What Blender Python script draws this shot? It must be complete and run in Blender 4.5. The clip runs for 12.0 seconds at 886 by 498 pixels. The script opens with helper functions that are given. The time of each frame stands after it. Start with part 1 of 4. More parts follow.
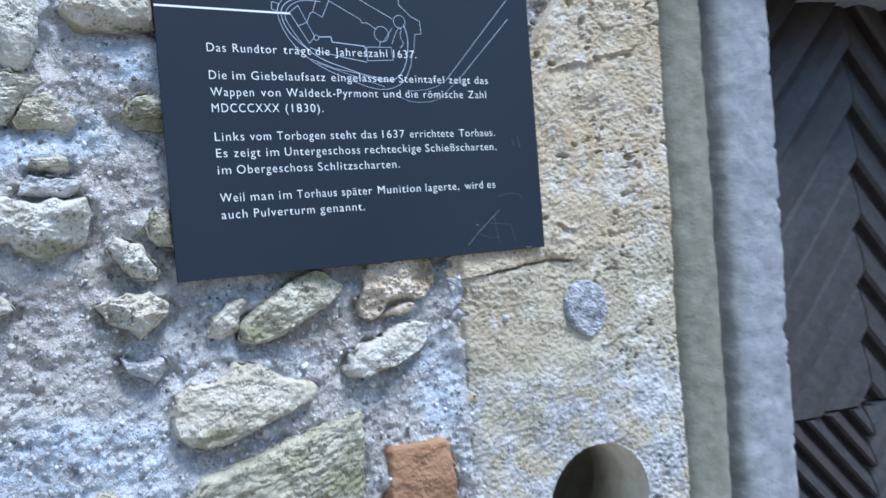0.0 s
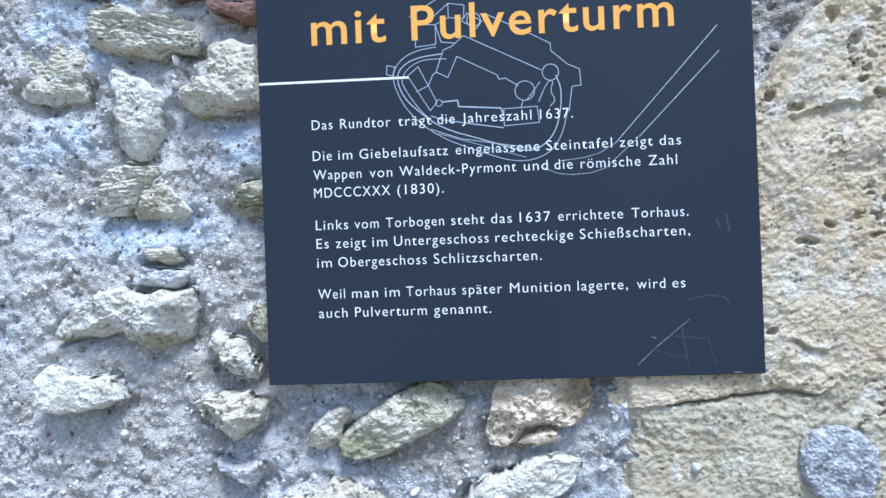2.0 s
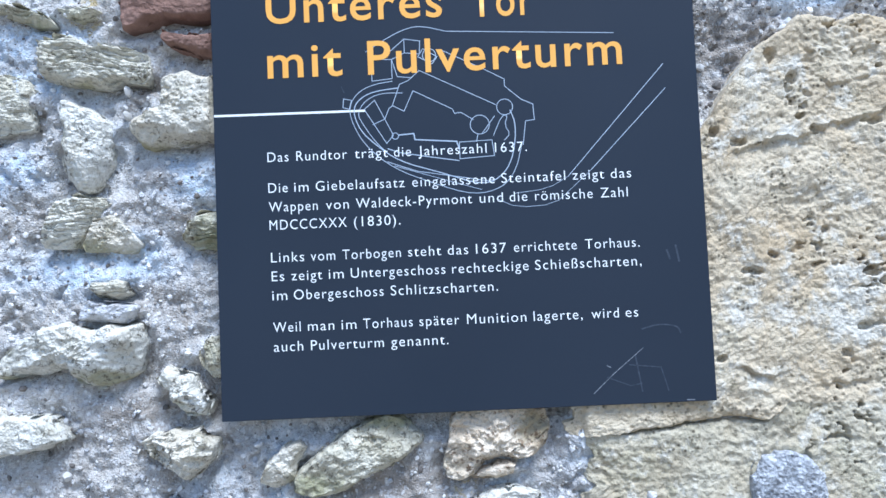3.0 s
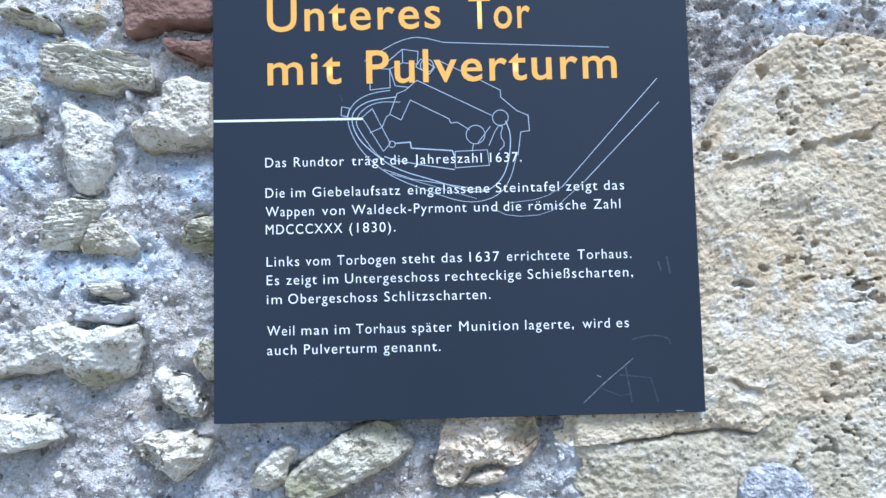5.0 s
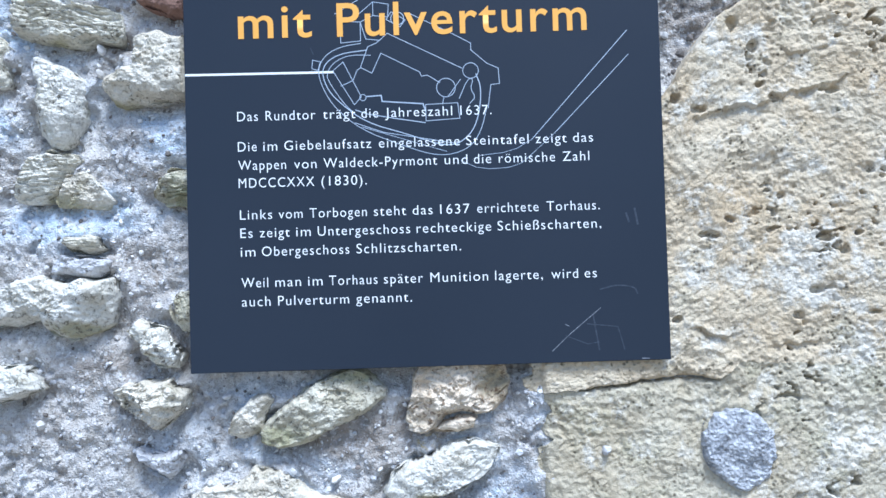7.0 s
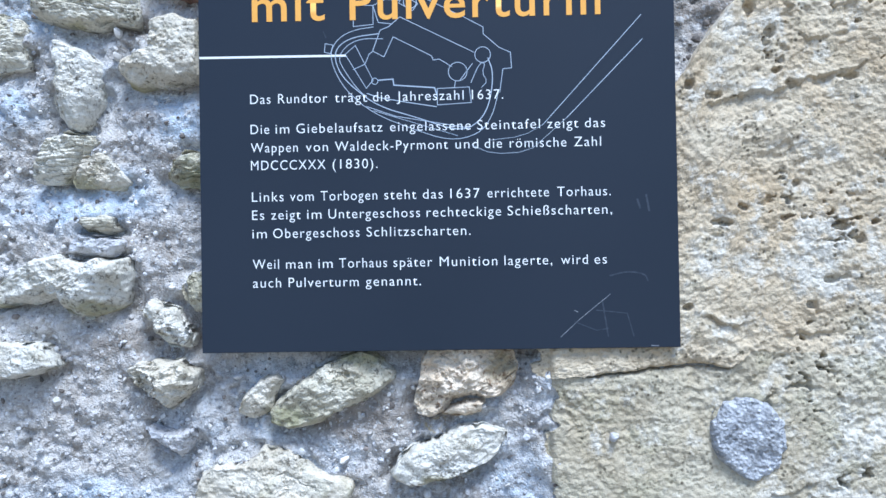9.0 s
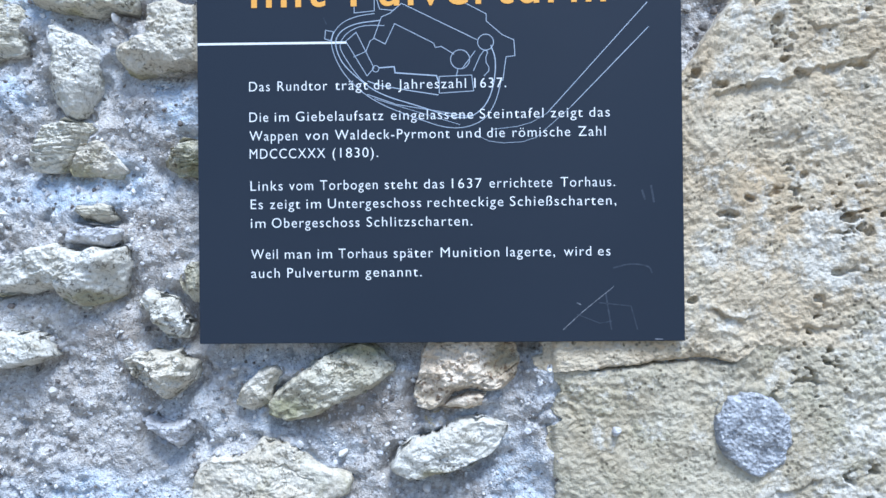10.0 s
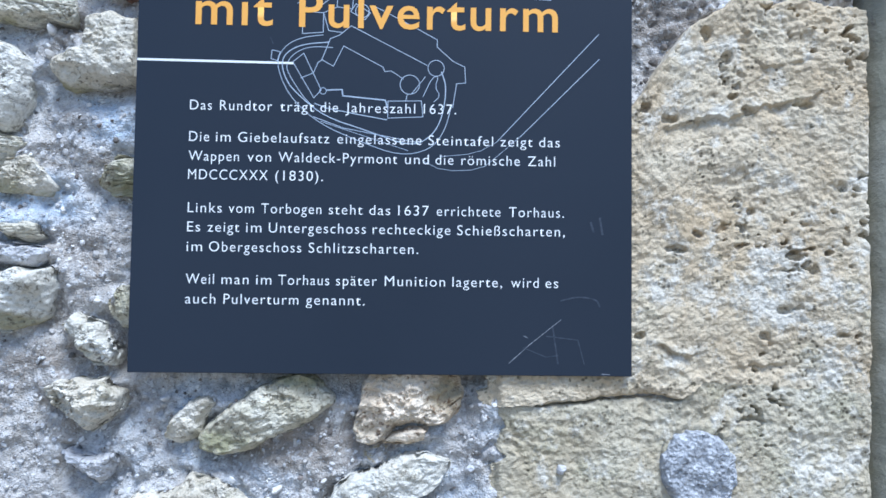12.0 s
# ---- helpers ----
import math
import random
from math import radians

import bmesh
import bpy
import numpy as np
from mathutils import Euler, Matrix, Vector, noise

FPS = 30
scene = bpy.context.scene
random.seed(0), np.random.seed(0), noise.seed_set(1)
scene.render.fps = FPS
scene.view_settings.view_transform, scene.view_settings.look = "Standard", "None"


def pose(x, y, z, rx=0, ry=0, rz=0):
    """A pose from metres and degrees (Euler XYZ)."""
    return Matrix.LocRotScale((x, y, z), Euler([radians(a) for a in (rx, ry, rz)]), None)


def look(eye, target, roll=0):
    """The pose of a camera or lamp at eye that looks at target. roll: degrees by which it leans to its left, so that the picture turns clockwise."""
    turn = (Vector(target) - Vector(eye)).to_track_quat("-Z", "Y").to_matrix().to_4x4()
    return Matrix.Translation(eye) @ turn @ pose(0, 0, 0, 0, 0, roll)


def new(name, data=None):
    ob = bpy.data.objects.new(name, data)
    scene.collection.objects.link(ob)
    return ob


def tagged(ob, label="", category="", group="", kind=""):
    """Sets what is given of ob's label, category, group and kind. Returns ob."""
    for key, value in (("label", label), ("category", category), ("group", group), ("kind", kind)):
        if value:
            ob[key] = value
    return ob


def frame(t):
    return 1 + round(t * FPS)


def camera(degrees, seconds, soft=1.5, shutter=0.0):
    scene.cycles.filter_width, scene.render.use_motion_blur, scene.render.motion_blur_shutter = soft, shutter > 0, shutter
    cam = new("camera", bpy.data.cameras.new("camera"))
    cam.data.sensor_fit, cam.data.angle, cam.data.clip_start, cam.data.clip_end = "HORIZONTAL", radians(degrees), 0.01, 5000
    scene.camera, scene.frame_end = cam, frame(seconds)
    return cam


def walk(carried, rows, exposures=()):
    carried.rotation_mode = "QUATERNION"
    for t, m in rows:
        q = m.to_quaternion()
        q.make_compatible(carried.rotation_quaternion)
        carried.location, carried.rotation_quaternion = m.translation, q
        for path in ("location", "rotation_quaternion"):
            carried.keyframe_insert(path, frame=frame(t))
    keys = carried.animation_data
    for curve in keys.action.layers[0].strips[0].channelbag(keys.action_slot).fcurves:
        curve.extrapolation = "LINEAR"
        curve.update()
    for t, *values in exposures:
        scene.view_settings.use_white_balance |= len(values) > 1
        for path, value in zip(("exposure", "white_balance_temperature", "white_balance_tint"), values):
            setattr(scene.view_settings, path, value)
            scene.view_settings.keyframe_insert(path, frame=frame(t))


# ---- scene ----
cam = camera(60.8, 12.0, soft=1.5, shutter=0.2)
PATH = [
    (0, (-0.125, -0.985, 1.54), (0.775, 0.801, 1.485), -4.5),
    (0.5, (0.091, -0.837, 1.604), (0.59, 1.1, 1.576), -3.4),
    (1, (0.218, -0.799, 1.632), (0.383, 1.194, 1.641), -2.7),
    (1.5, (0.261, -0.826, 1.64), (0.169, 1.172, 1.657), -2.4),
    (2, (0.264, -0.843, 1.644), (0.121, 1.152, 1.65), -2.1),
    (2.5, (0.259, -0.847, 1.635), (0.189, 1.151, 1.701), -2.3),
    (3, (0.252, -0.846, 1.635), (0.255, 1.151, 1.741), -2.5),
    (5, (0.257, -0.855, 1.627), (0.265, 1.14, 1.77), -1.4),
    (5.5, (0.257, -0.853, 1.62), (0.274, 1.142, 1.753), -1.6),
    (6, (0.264, -0.853, 1.615), (0.281, 1.144, 1.727), -1.9),
    (6.5, (0.275, -0.859, 1.614), (0.294, 1.14, 1.691), -1.9),
    (7, (0.286, -0.867, 1.611), (0.3, 1.133, 1.661), -1.7),
    (7.5, (0.289, -0.875, 1.611), (0.285, 1.125, 1.642), -1.4),
    (9.5, (0.305, -0.862, 1.601), (0.246, 1.137, 1.622), -0.8),
    (10, (0.305, -0.855, 1.6), (0.245, 1.144, 1.61), -0.6),
    (10.5, (0.313, -0.849, 1.602), (0.249, 1.15, 1.609), -0.6),
    (11, (0.326, -0.836, 1.596), (0.26, 1.163, 1.609), -0.3),
    (11.5, (0.324, -0.837, 1.601), (0.278, 1.163, 1.632), 0.2),
    (12, (0.316, -0.831, 1.597), (0.374, 1.166, 1.692), 0.7),
]
STOPS = ((0, 0.40), (0.5, 0.33), (1, 0.42), (2, 0.60), (3, 0.66), (5, 0.74), (6, 0.72), (7.5, 0.68), (9.5, 0.58), (10.5, 0.56), (12, 0.50))
walk(cam, [(t, look(eye, target, roll)) for t, eye, target, roll in PATH], exposures=[(t, stops - 0.04, 5350, 8) for t, stops in STOPS])

# ---- light: bright hazy sky, strongest from high in front of the wall ----
world = bpy.data.worlds.new("sky")
scene.world = world
world.use_nodes = True
wn = world.node_tree.nodes
sky = wn.new("ShaderNodeTexSky")
sky.sky_type, sky.sun_disc = "NISHITA", False
sky.sun_elevation, sky.sun_rotation = radians(63), radians(155)
sky.altitude, sky.air_density, sky.dust_density, sky.ozone_density = 300, 1.0, 1.5, 1.0
wn["Background"].inputs["Strength"].default_value = 0.125
world.node_tree.links.new(sky.outputs["Color"], wn["Background"].inputs["Color"])
sun_data = bpy.data.lights.new("sun", "SUN")
sun_data.energy, sun_data.angle, sun_data.color = 3.2, radians(22), (1.0, 0.96, 0.90)
sun = new("sun", sun_data)
sun.matrix_world = look((1.2, -2.6, 5.6), (0, 0, 0))


# ---- noise on arrays of points ----
_rs = np.random.RandomState(7)
PERM = np.concatenate([_rs.permutation(256)] * 3)
GRAD = _rs.normal(size=(256, 3))
GRAD /= np.linalg.norm(GRAD, axis=1)[:, None]


def perlin(p):
    """Gradient noise, about -0.6 to 0.6, at an array of points (n, 3)."""
    p = np.asarray(p, float)
    cell = np.floor(p).astype(int)
    f = p - cell
    cell &= 255
    w = f * f * f * (f * (f * 6 - 15) + 10)
    total = np.zeros(len(p))
    for a in (0, 1):
        for b in (0, 1):
            for c in (0, 1):
                g = GRAD[PERM[PERM[PERM[cell[:, 0] + a] + cell[:, 1] + b] + cell[:, 2] + c]]
                d = f - (a, b, c)
                k = np.where(a, w[:, 0], 1 - w[:, 0]) * np.where(b, w[:, 1], 1 - w[:, 1]) * np.where(c, w[:, 2], 1 - w[:, 2])
                total += k * np.einsum("ij,ij->i", g, d)
    return total


def fbm(x, y, z, size, octaves=3, gain=0.5, seed=0.0):
    """Layered noise whose largest lumps are size metres wide."""
    total, amp, freq = 0.0, 1.0, 1.0 / size
    for k in range(octaves):
        total = total + amp * perlin(np.stack([x * freq + seed * 7.31 + k * 3.7, y * freq + seed * 3.17, z * freq + k * 1.9 + seed], 1))
        amp, freq = amp * gain, freq * 2.03
    return total


def smooth(a, b, v):
    k = np.clip((v - a) / (b - a), 0, 1)
    return k * k * (3 - 2 * k)


# ---- materials ----
def rgb(r, g, b):
    return (r, g, b, 1.0)


class Shader:
    """Short hand for node materials."""

    def __init__(self, name, roughness=0.9, specular=0.3):
        self.mat = bpy.data.materials.new(name)
        self.mat.use_nodes = True
        self.t = self.mat.node_tree
        self.b = self.t.nodes["Principled BSDF"]
        self.b.inputs["Roughness"].default_value = roughness
        self.b.inputs["Specular IOR Level"].default_value = specular
        self.pos = self.t.nodes.new("ShaderNodeNewGeometry").outputs["Position"]

    def put(self, socket, value):
        if isinstance(value, bpy.types.NodeSocket):
            self.t.links.new(value, socket)
        else:
            socket.default_value = value

    def stretched(self, sx, sy, sz, turn=0.0):
        n = self.t.nodes.new("ShaderNodeMapping")
        n.inputs["Scale"].default_value = (sx, sy, sz)
        n.inputs["Rotation"].default_value = (0, radians(turn), 0)
        self.t.links.new(self.pos, n.inputs["Vector"])
        return n.outputs["Vector"]

    def noise(self, scale, detail=4.0, rough=0.6, vector=None, distortion=0.0):
        n = self.t.nodes.new("ShaderNodeTexNoise")
        n.inputs["Scale"].default_value, n.inputs["Detail"].default_value = scale, detail
        n.inputs["Roughness"].default_value, n.inputs["Distortion"].default_value = rough, distortion
        self.t.links.new(vector or self.pos, n.inputs["Vector"])
        return n.outputs["Fac"]

    def spot(self, x, z, rx, rz):
        """1 at a place on the wall, falling to 0 at its rim."""
        n = self.t.nodes.new("ShaderNodeMapping")
        n.inputs["Scale"].default_value = (1 / rx, 0, 1 / rz)
        n.inputs["Location"].default_value = (-x / rx, 0, -z / rz)
        self.t.links.new(self.pos, n.inputs["Vector"])
        far = self.t.nodes.new("ShaderNodeVectorMath")
        far.operation = "LENGTH"
        self.t.links.new(n.outputs["Vector"], far.inputs[0])
        return self.math("MAXIMUM", self.math("SUBTRACT", 1.0, far.outputs["Value"]), 0.0)

    def cells(self, scale, out="Distance", feature="F1", vector=None):
        n = self.t.nodes.new("ShaderNodeTexVoronoi")
        n.feature = feature
        n.inputs["Scale"].default_value = scale
        self.t.links.new(vector or self.pos, n.inputs["Vector"])
        return n.outputs[out]

    def grey(self, colour):
        n = self.t.nodes.new("ShaderNodeSeparateColor")
        self.t.links.new(colour, n.inputs["Color"])
        return n.outputs["Red"]

    def ramp(self, value, *stops):
        n = self.t.nodes.new("ShaderNodeValToRGB")
        el = n.color_ramp.elements
        while len(el) < len(stops):
            el.new(0.5)
        for e, (p, c) in zip(el, stops):
            e.position, e.color = p, c if isinstance(c, tuple) else rgb(c, c, c)
        self.t.links.new(value, n.inputs["Fac"])
        return n.outputs["Color"]

    def mix(self, fac, a, b, mode="MIX"):
        n = self.t.nodes.new("ShaderNodeMix")
        n.data_type, n.blend_type = "RGBA", mode
        self.put(n.inputs["Factor"], fac)
        self.put(n.inputs["A"], a)
        self.put(n.inputs["B"], b)
        return n.outputs["Result"]

    def math(self, op, a, b=0.0):
        n = self.t.nodes.new("ShaderNodeMath")
        n.operation = op
        self.put(n.inputs[0], a)
        self.put(n.inputs[1], b)
        return n.outputs[0]

    def random(self):
        return self.t.nodes.new("ShaderNodeObjectInfo").outputs["Random"]

    def bump(self, *layers):
        """Layers of (height, depth in metres), stacked."""
        last = None
        for height, depth in layers:
            n = self.t.nodes.new("ShaderNodeBump")
            n.inputs["Distance"].default_value = depth
            self.t.links.new(height, n.inputs["Height"])
            if last:
                self.t.links.new(last, n.inputs["Normal"])
            last = n.outputs["Normal"]
        self.t.links.new(last, self.b.inputs["Normal"])

    def colour(self, value):
        self.put(self.b.inputs["Base Color"], value)
        return self.mat


def make_mortar():
    s = Shader("lime_mortar", 0.95, 0.2)
    lime = s.math("MULTIPLY", s.noise(6.0, 5, 0.68), 0.9)
    for spot in ((-0.14, 1.27, 0.22, 0.11), (-0.15, 1.68, 0.17, 0.05), (-0.22, 1.93, 0.11, 0.06), (-0.03, 1.77, 0.07, 0.04), (0.36, 1.30, 0.06, 0.11), (-0.26, 1.79, 0.08, 0.05), (0.14, 1.37, 0.05, 0.03), (0.70, 1.96, 0.10, 0.03)):
        lime = s.math("ADD", lime, s.math("MULTIPLY", s.spot(*spot), 0.42))
    patches = s.ramp(lime, (0.47, 0.0), (0.68, 1.0))  # old limewash left on the mortar
    base = s.mix(patches, rgb(0.455, 0.435, 0.41), rgb(0.51, 0.61, 0.735))
    mottled = s.mix(s.ramp(s.noise(45.0, 4, 0.7), (0.38, 0.0), (0.66, 0.7)), base, rgb(0.66, 0.66, 0.67))
    soil = s.noise(9.0, 6, 0.72, distortion=0.6)
    for spot in ((0.60, 1.92, 0.09, 0.10), (-0.10, 1.89, 0.06, 0.03), (-0.07, 1.78, 0.05, 0.03), (-0.10, 1.51, 0.08, 0.03), (0.20, 1.42, 0.12, 0.03), (0.36, 1.47, 0.04, 0.05)):
        soil = s.math("ADD", soil, s.math("MULTIPLY", s.spot(*spot), 0.16))
    dirt = s.ramp(soil, (0.48, 0.0), (0.66, 0.72))
    mottled = s.mix(dirt, mottled, rgb(0.24, 0.205, 0.17))
    grit = s.grey(s.cells(230.0, "Color"))
    coarse = s.grey(s.cells(130.0, "Color"))
    near = s.ramp(s.cells(130.0), (0.25, 1.0), (0.42, 0.0))
    mottled = s.mix(s.ramp(grit, (0.86, 0.0), (0.92, 0.55)), mottled, rgb(0.70, 0.70, 0.71))
    mottled = s.mix(s.math("MULTIPLY", near, s.ramp(coarse, (0.05, 0.75), (0.08, 0.0))), mottled, rgb(0.13, 0.125, 0.125))
    mottled = s.mix(s.math("MULTIPLY", near, s.ramp(coarse, (0.93, 0.0), (0.96, 0.8))), mottled, rgb(0.74, 0.74, 0.74))
    lichen = s.math("MULTIPLY", s.ramp(s.noise(11.0, 2, 0.5), (0.66, 0.0), (0.70, 1.0)), s.ramp(s.noise(90.0, 3, 0.7), (0.5, 0.0), (0.6, 0.7)))
    mottled = s.mix(lichen, mottled, rgb(0.45, 0.33, 0.10))
    mottled = s.mix(s.ramp(s.noise(220.0, 3, 0.75), (0.33, 0.6), (0.49, 0.0)), mottled, rgb(0.21, 0.19, 0.175))
    mottled = s.mix(s.ramp(s.noise(170.0, 3, 0.75), (0.56, 0.0), (0.68, 0.5)), mottled, rgb(0.80, 0.80, 0.80))
    s.bump((s.noise(80.0, 4, 0.65), 0.0042), (s.noise(300.0, 2, 0.6), 0.0018), (s.cells(420.0), 0.0010))
    return s.colour(mottled)


# where thin moss grows on the stones: place, half width, half height
MOSS = ((-0.087, 1.808, 0.034, 0.020), (-0.150, 1.553, 0.050, 0.018), (-0.105, 1.548, 0.050, 0.014), (-0.240, 1.553, 0.034, 0.012), (-0.050, 1.522, 0.020, 0.020), (-0.160, 1.884, 0.060, 0.013),
        (-0.165, 1.702, 0.042, 0.014), (-0.110, 1.694, 0.030, 0.010), (0.105, 1.422, 0.050, 0.020), (0.170, 1.490, 0.060, 0.014), (0.020, 1.296, 0.070, 0.020), (0.280, 1.346, 0.060, 0.012),
        (0.200, 1.190, 0.090, 0.040), (-0.005, 1.702, 0.040, 0.020), (-0.210, 1.956, 0.050, 0.014), (0.345, 1.470, 0.030, 0.030))


def make_stone(name, pale, warm, dark, moss, moss_from, bedded=0.0, turn=0.0):
    """Weathered limestone: pale crust, warmer breaks, dark pores and thin moss."""
    s = Shader(name, 0.93, 0.2)
    shade = s.random()
    base = s.mix(s.ramp(s.noise(24.0, 5, 0.65), (0.38, 0.0), (0.64, 1.0)), warm, pale)
    base = s.mix(s.math("MULTIPLY", shade, 0.25), base, warm)
    growth = s.noise(16.0, 6, 0.7, distortion=0.8)
    for spot in MOSS:
        growth = s.math("ADD", growth, s.math("MULTIPLY", s.spot(*spot), 0.30))
    base = s.mix(s.ramp(growth, (moss_from - 0.06, 0.0), (moss_from + 0.14, 0.8)), base, moss)
    pores = s.math("MULTIPLY", s.ramp(s.noise(170.0, 4, 0.72, distortion=0.5), (0.38, 0.85), (0.48, 0.0)), s.ramp(s.noise(35.0, 3, 0.6), (0.40, 0.0), (0.56, 1.0)))
    base = s.mix(pores, base, dark)
    vein = s.noise(1.0, 5, 0.65, s.stretched(18, 40, 190 if bedded else 70, turn))
    base = s.mix(s.ramp(vein, (0.28, 0.6 if bedded else 0.22), (0.40, 0.0)), base, dark)
    base = s.mix(s.ramp(s.noise(260.0, 3, 0.75), (0.33, 0.55), (0.50, 0.0)), base, rgb(0.30, 0.28, 0.22))
    s.bump((vein, 0.0012 + bedded * 0.5), (s.noise(100.0, 4, 0.65), 0.0030), (s.noise(330.0, 2, 0.6), 0.0012))
    return s.colour(base)


def make_tuff(name, warm, pale, algae, algae_from, smears=False):
    s = Shader(name, 0.93, 0.2)
    base = s.mix(s.ramp(s.noise(7.0, 6, 0.68, distortion=0.4), (0.36, 0.0), (0.62, 1.0)), warm, pale)
    base = s.mix(s.ramp(s.noise(13.0, 5, 0.7), (algae_from, 0.0), (algae_from + 0.18, 0.65)), base, algae)
    crust = s.noise(30.0, 5, 0.75)
    for spot in ((0.76, 1.30, 0.14, 0.40), (0.70, 1.62, 0.16, 0.16), (0.62, 1.85, 0.10, 0.08)):
        crust = s.math("ADD", crust, s.math("MULTIPLY", s.spot(*spot), 0.10))
    base = s.mix(s.ramp(crust, (0.54, 0.0), (0.66, 0.85)), base, rgb(0.68, 0.655, 0.585))
    if smears:
        low = s.t.nodes.new("ShaderNodeSeparateXYZ")
        s.t.links.new(s.pos, low.inputs[0])
        smear = s.math("MULTIPLY", s.ramp(s.math("SUBTRACT", 1.34, low.outputs[2]), (0.02, 0.0), (0.08, 1.0)), s.ramp(s.noise(11.0, 5, 0.7, distortion=0.5), (0.42, 0.0), (0.54, 0.85)))
        base = s.mix(smear, base, s.mix(s.ramp(s.noise(60.0, 5, 0.7), (0.38, 0.0), (0.6, 1.0)), rgb(0.34, 0.355, 0.39), rgb(0.65, 0.665, 0.70)))
    fine = s.ramp(s.noise(240.0, 4, 0.75), (0.34, 0.6), (0.46, 0.0))
    base = s.mix(fine, base, rgb(0.30, 0.26, 0.19))
    pores = s.math("MULTIPLY", s.ramp(s.cells(150.0), (0.18, 0.9), (0.40, 0.0)), s.ramp(s.noise(26.0, 4, 0.65), (0.50, 0.0), (0.60, 1.0)))
    base = s.mix(pores, base, rgb(0.12, 0.105, 0.075))
    wide = s.math("MULTIPLY", s.ramp(s.noise(75.0, 3, 0.6), (0.30, 0.9), (0.37, 0.0)), s.ramp(s.noise(14.0, 3, 0.6), (0.48, 0.0), (0.58, 1.0)))
    base = s.mix(wide, base, rgb(0.13, 0.12, 0.08))
    s.bump((s.noise(95.0, 5, 0.66, s.stretched(1, 1, 1.3, 10)), 0.0027), (s.noise(300.0, 2, 0.6), 0.0017))
    return s.colour(base)


def make_cement():
    s = Shader("cement_patch", 0.9, 0.3)
    base = s.mix(s.ramp(s.noise(70.0, 5, 0.75), (0.36, 0.0), (0.62, 1.0)), rgb(0.25, 0.262, 0.285), rgb(0.58, 0.605, 0.65))
    grit = s.grey(s.cells(260.0, "Color"))
    base = s.mix(s.ramp(grit, (0.86, 0.0), (0.9, 0.7)), base, rgb(0.66, 0.68, 0.72))
    s.bump((s.noise(90.0, 5, 0.68), 0.007), (s.cells(230.0), 0.002))
    return s.colour(base)


def make_brick(name, a, b, dark):
    s = Shader(name, 0.9, 0.25)
    base = s.mix(s.ramp(s.noise(40.0, 5, 0.7), (0.35, 0.0), (0.65, 1.0)), a, b)
    base = s.mix(s.ramp(s.noise(24.0, 5, 0.7), (0.58, 0.0), (0.72, 0.7)), base, dark)
    s.bump((s.noise(80.0, 4, 0.6), 0.002), (s.noise(300.0, 3, 0.65), 0.0010))
    return s.colour(base)


def make_jamb():
    s = Shader("dressed_sandstone", 0.85, 0.3)
    split = s.t.nodes.new("ShaderNodeSeparateXYZ")
    s.t.links.new(s.pos, split.inputs[0])
    wavy = s.math("ADD", split.outputs[0], s.math("MULTIPLY", s.noise(14.0, 4, 0.7), 0.05))
    algae = s.ramp(s.math("SUBTRACT", wavy, 0.5), (0.460, 0.0), (0.525, 1.0))
    clean = s.mix(s.ramp(s.noise(20.0, 5, 0.7), (0.35, 0.0), (0.65, 1.0)), rgb(0.26, 0.27, 0.30), rgb(0.37, 0.385, 0.415))
    green = s.mix(s.ramp(s.noise(16.0, 5, 0.7), (0.35, 0.0), (0.65, 1.0)), rgb(0.20, 0.20, 0.155), rgb(0.28, 0.275, 0.23))
    base = s.mix(algae, green, clean)
    base = s.mix(s.ramp(s.noise(110.0, 4, 0.7), (0.30, 0.7), (0.38, 0.0)), base, rgb(0.12, 0.11, 0.10))
    s.bump((s.noise(45.0, 5, 0.7), 0.003), (s.noise(240.0, 3, 0.7), 0.001))
    return s.colour(base)


def make_wood():
    s = Shader("weathered_oak", 0.5, 0.5)
    grain = s.noise(1.0, 5, 0.65, s.stretched(40, 40, 40))
    base = s.mix(s.ramp(grain, (0.35, 0.0), (0.65, 1.0)), rgb(0.026, 0.026, 0.029), rgb(0.058, 0.057, 0.060))
    base = s.mix(s.math("MULTIPLY", s.random(), 0.45), base, rgb(0.034, 0.024, 0.019))
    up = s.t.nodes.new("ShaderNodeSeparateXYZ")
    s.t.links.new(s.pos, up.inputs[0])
    lintel_shade = s.math("ADD", up.outputs[2], s.math("MULTIPLY", s.noise(5.0, 4, 0.6), 0.12))
    base = s.mix(s.ramp(s.math("SUBTRACT", lintel_shade, 1.0), (0.86, 0.0), (0.98, 0.9)), base, rgb(0.022, 0.012, 0.008))  # the lintel's shade, painted as darker brown towards the top
    s.bump((grain, 0.002))
    return s.colour(base)


def make_panel():
    s = Shader("navy_lacquer", 0.5, 0.18)
    base = s.mix(s.ramp(s.noise(3.0, 3, 0.5), (0.3, 0.0), (0.7, 1.0)), rgb(0.0215, 0.030, 0.046), rgb(0.0255, 0.0345, 0.052))
    s.put(s.b.inputs["Roughness"], s.math("ADD", s.math("MULTIPLY", s.noise(9.0, 4, 0.7), 0.2), 0.38))
    return s.colour(base)


def make_plain(name, a, b, roughness=0.5, scale=30.0, specular=0.4):
    s = Shader(name, roughness, specular)
    return s.colour(s.mix(s.ramp(s.noise(scale, 4, 0.6), (0.35, 0.0), (0.65, 1.0)), a, b))


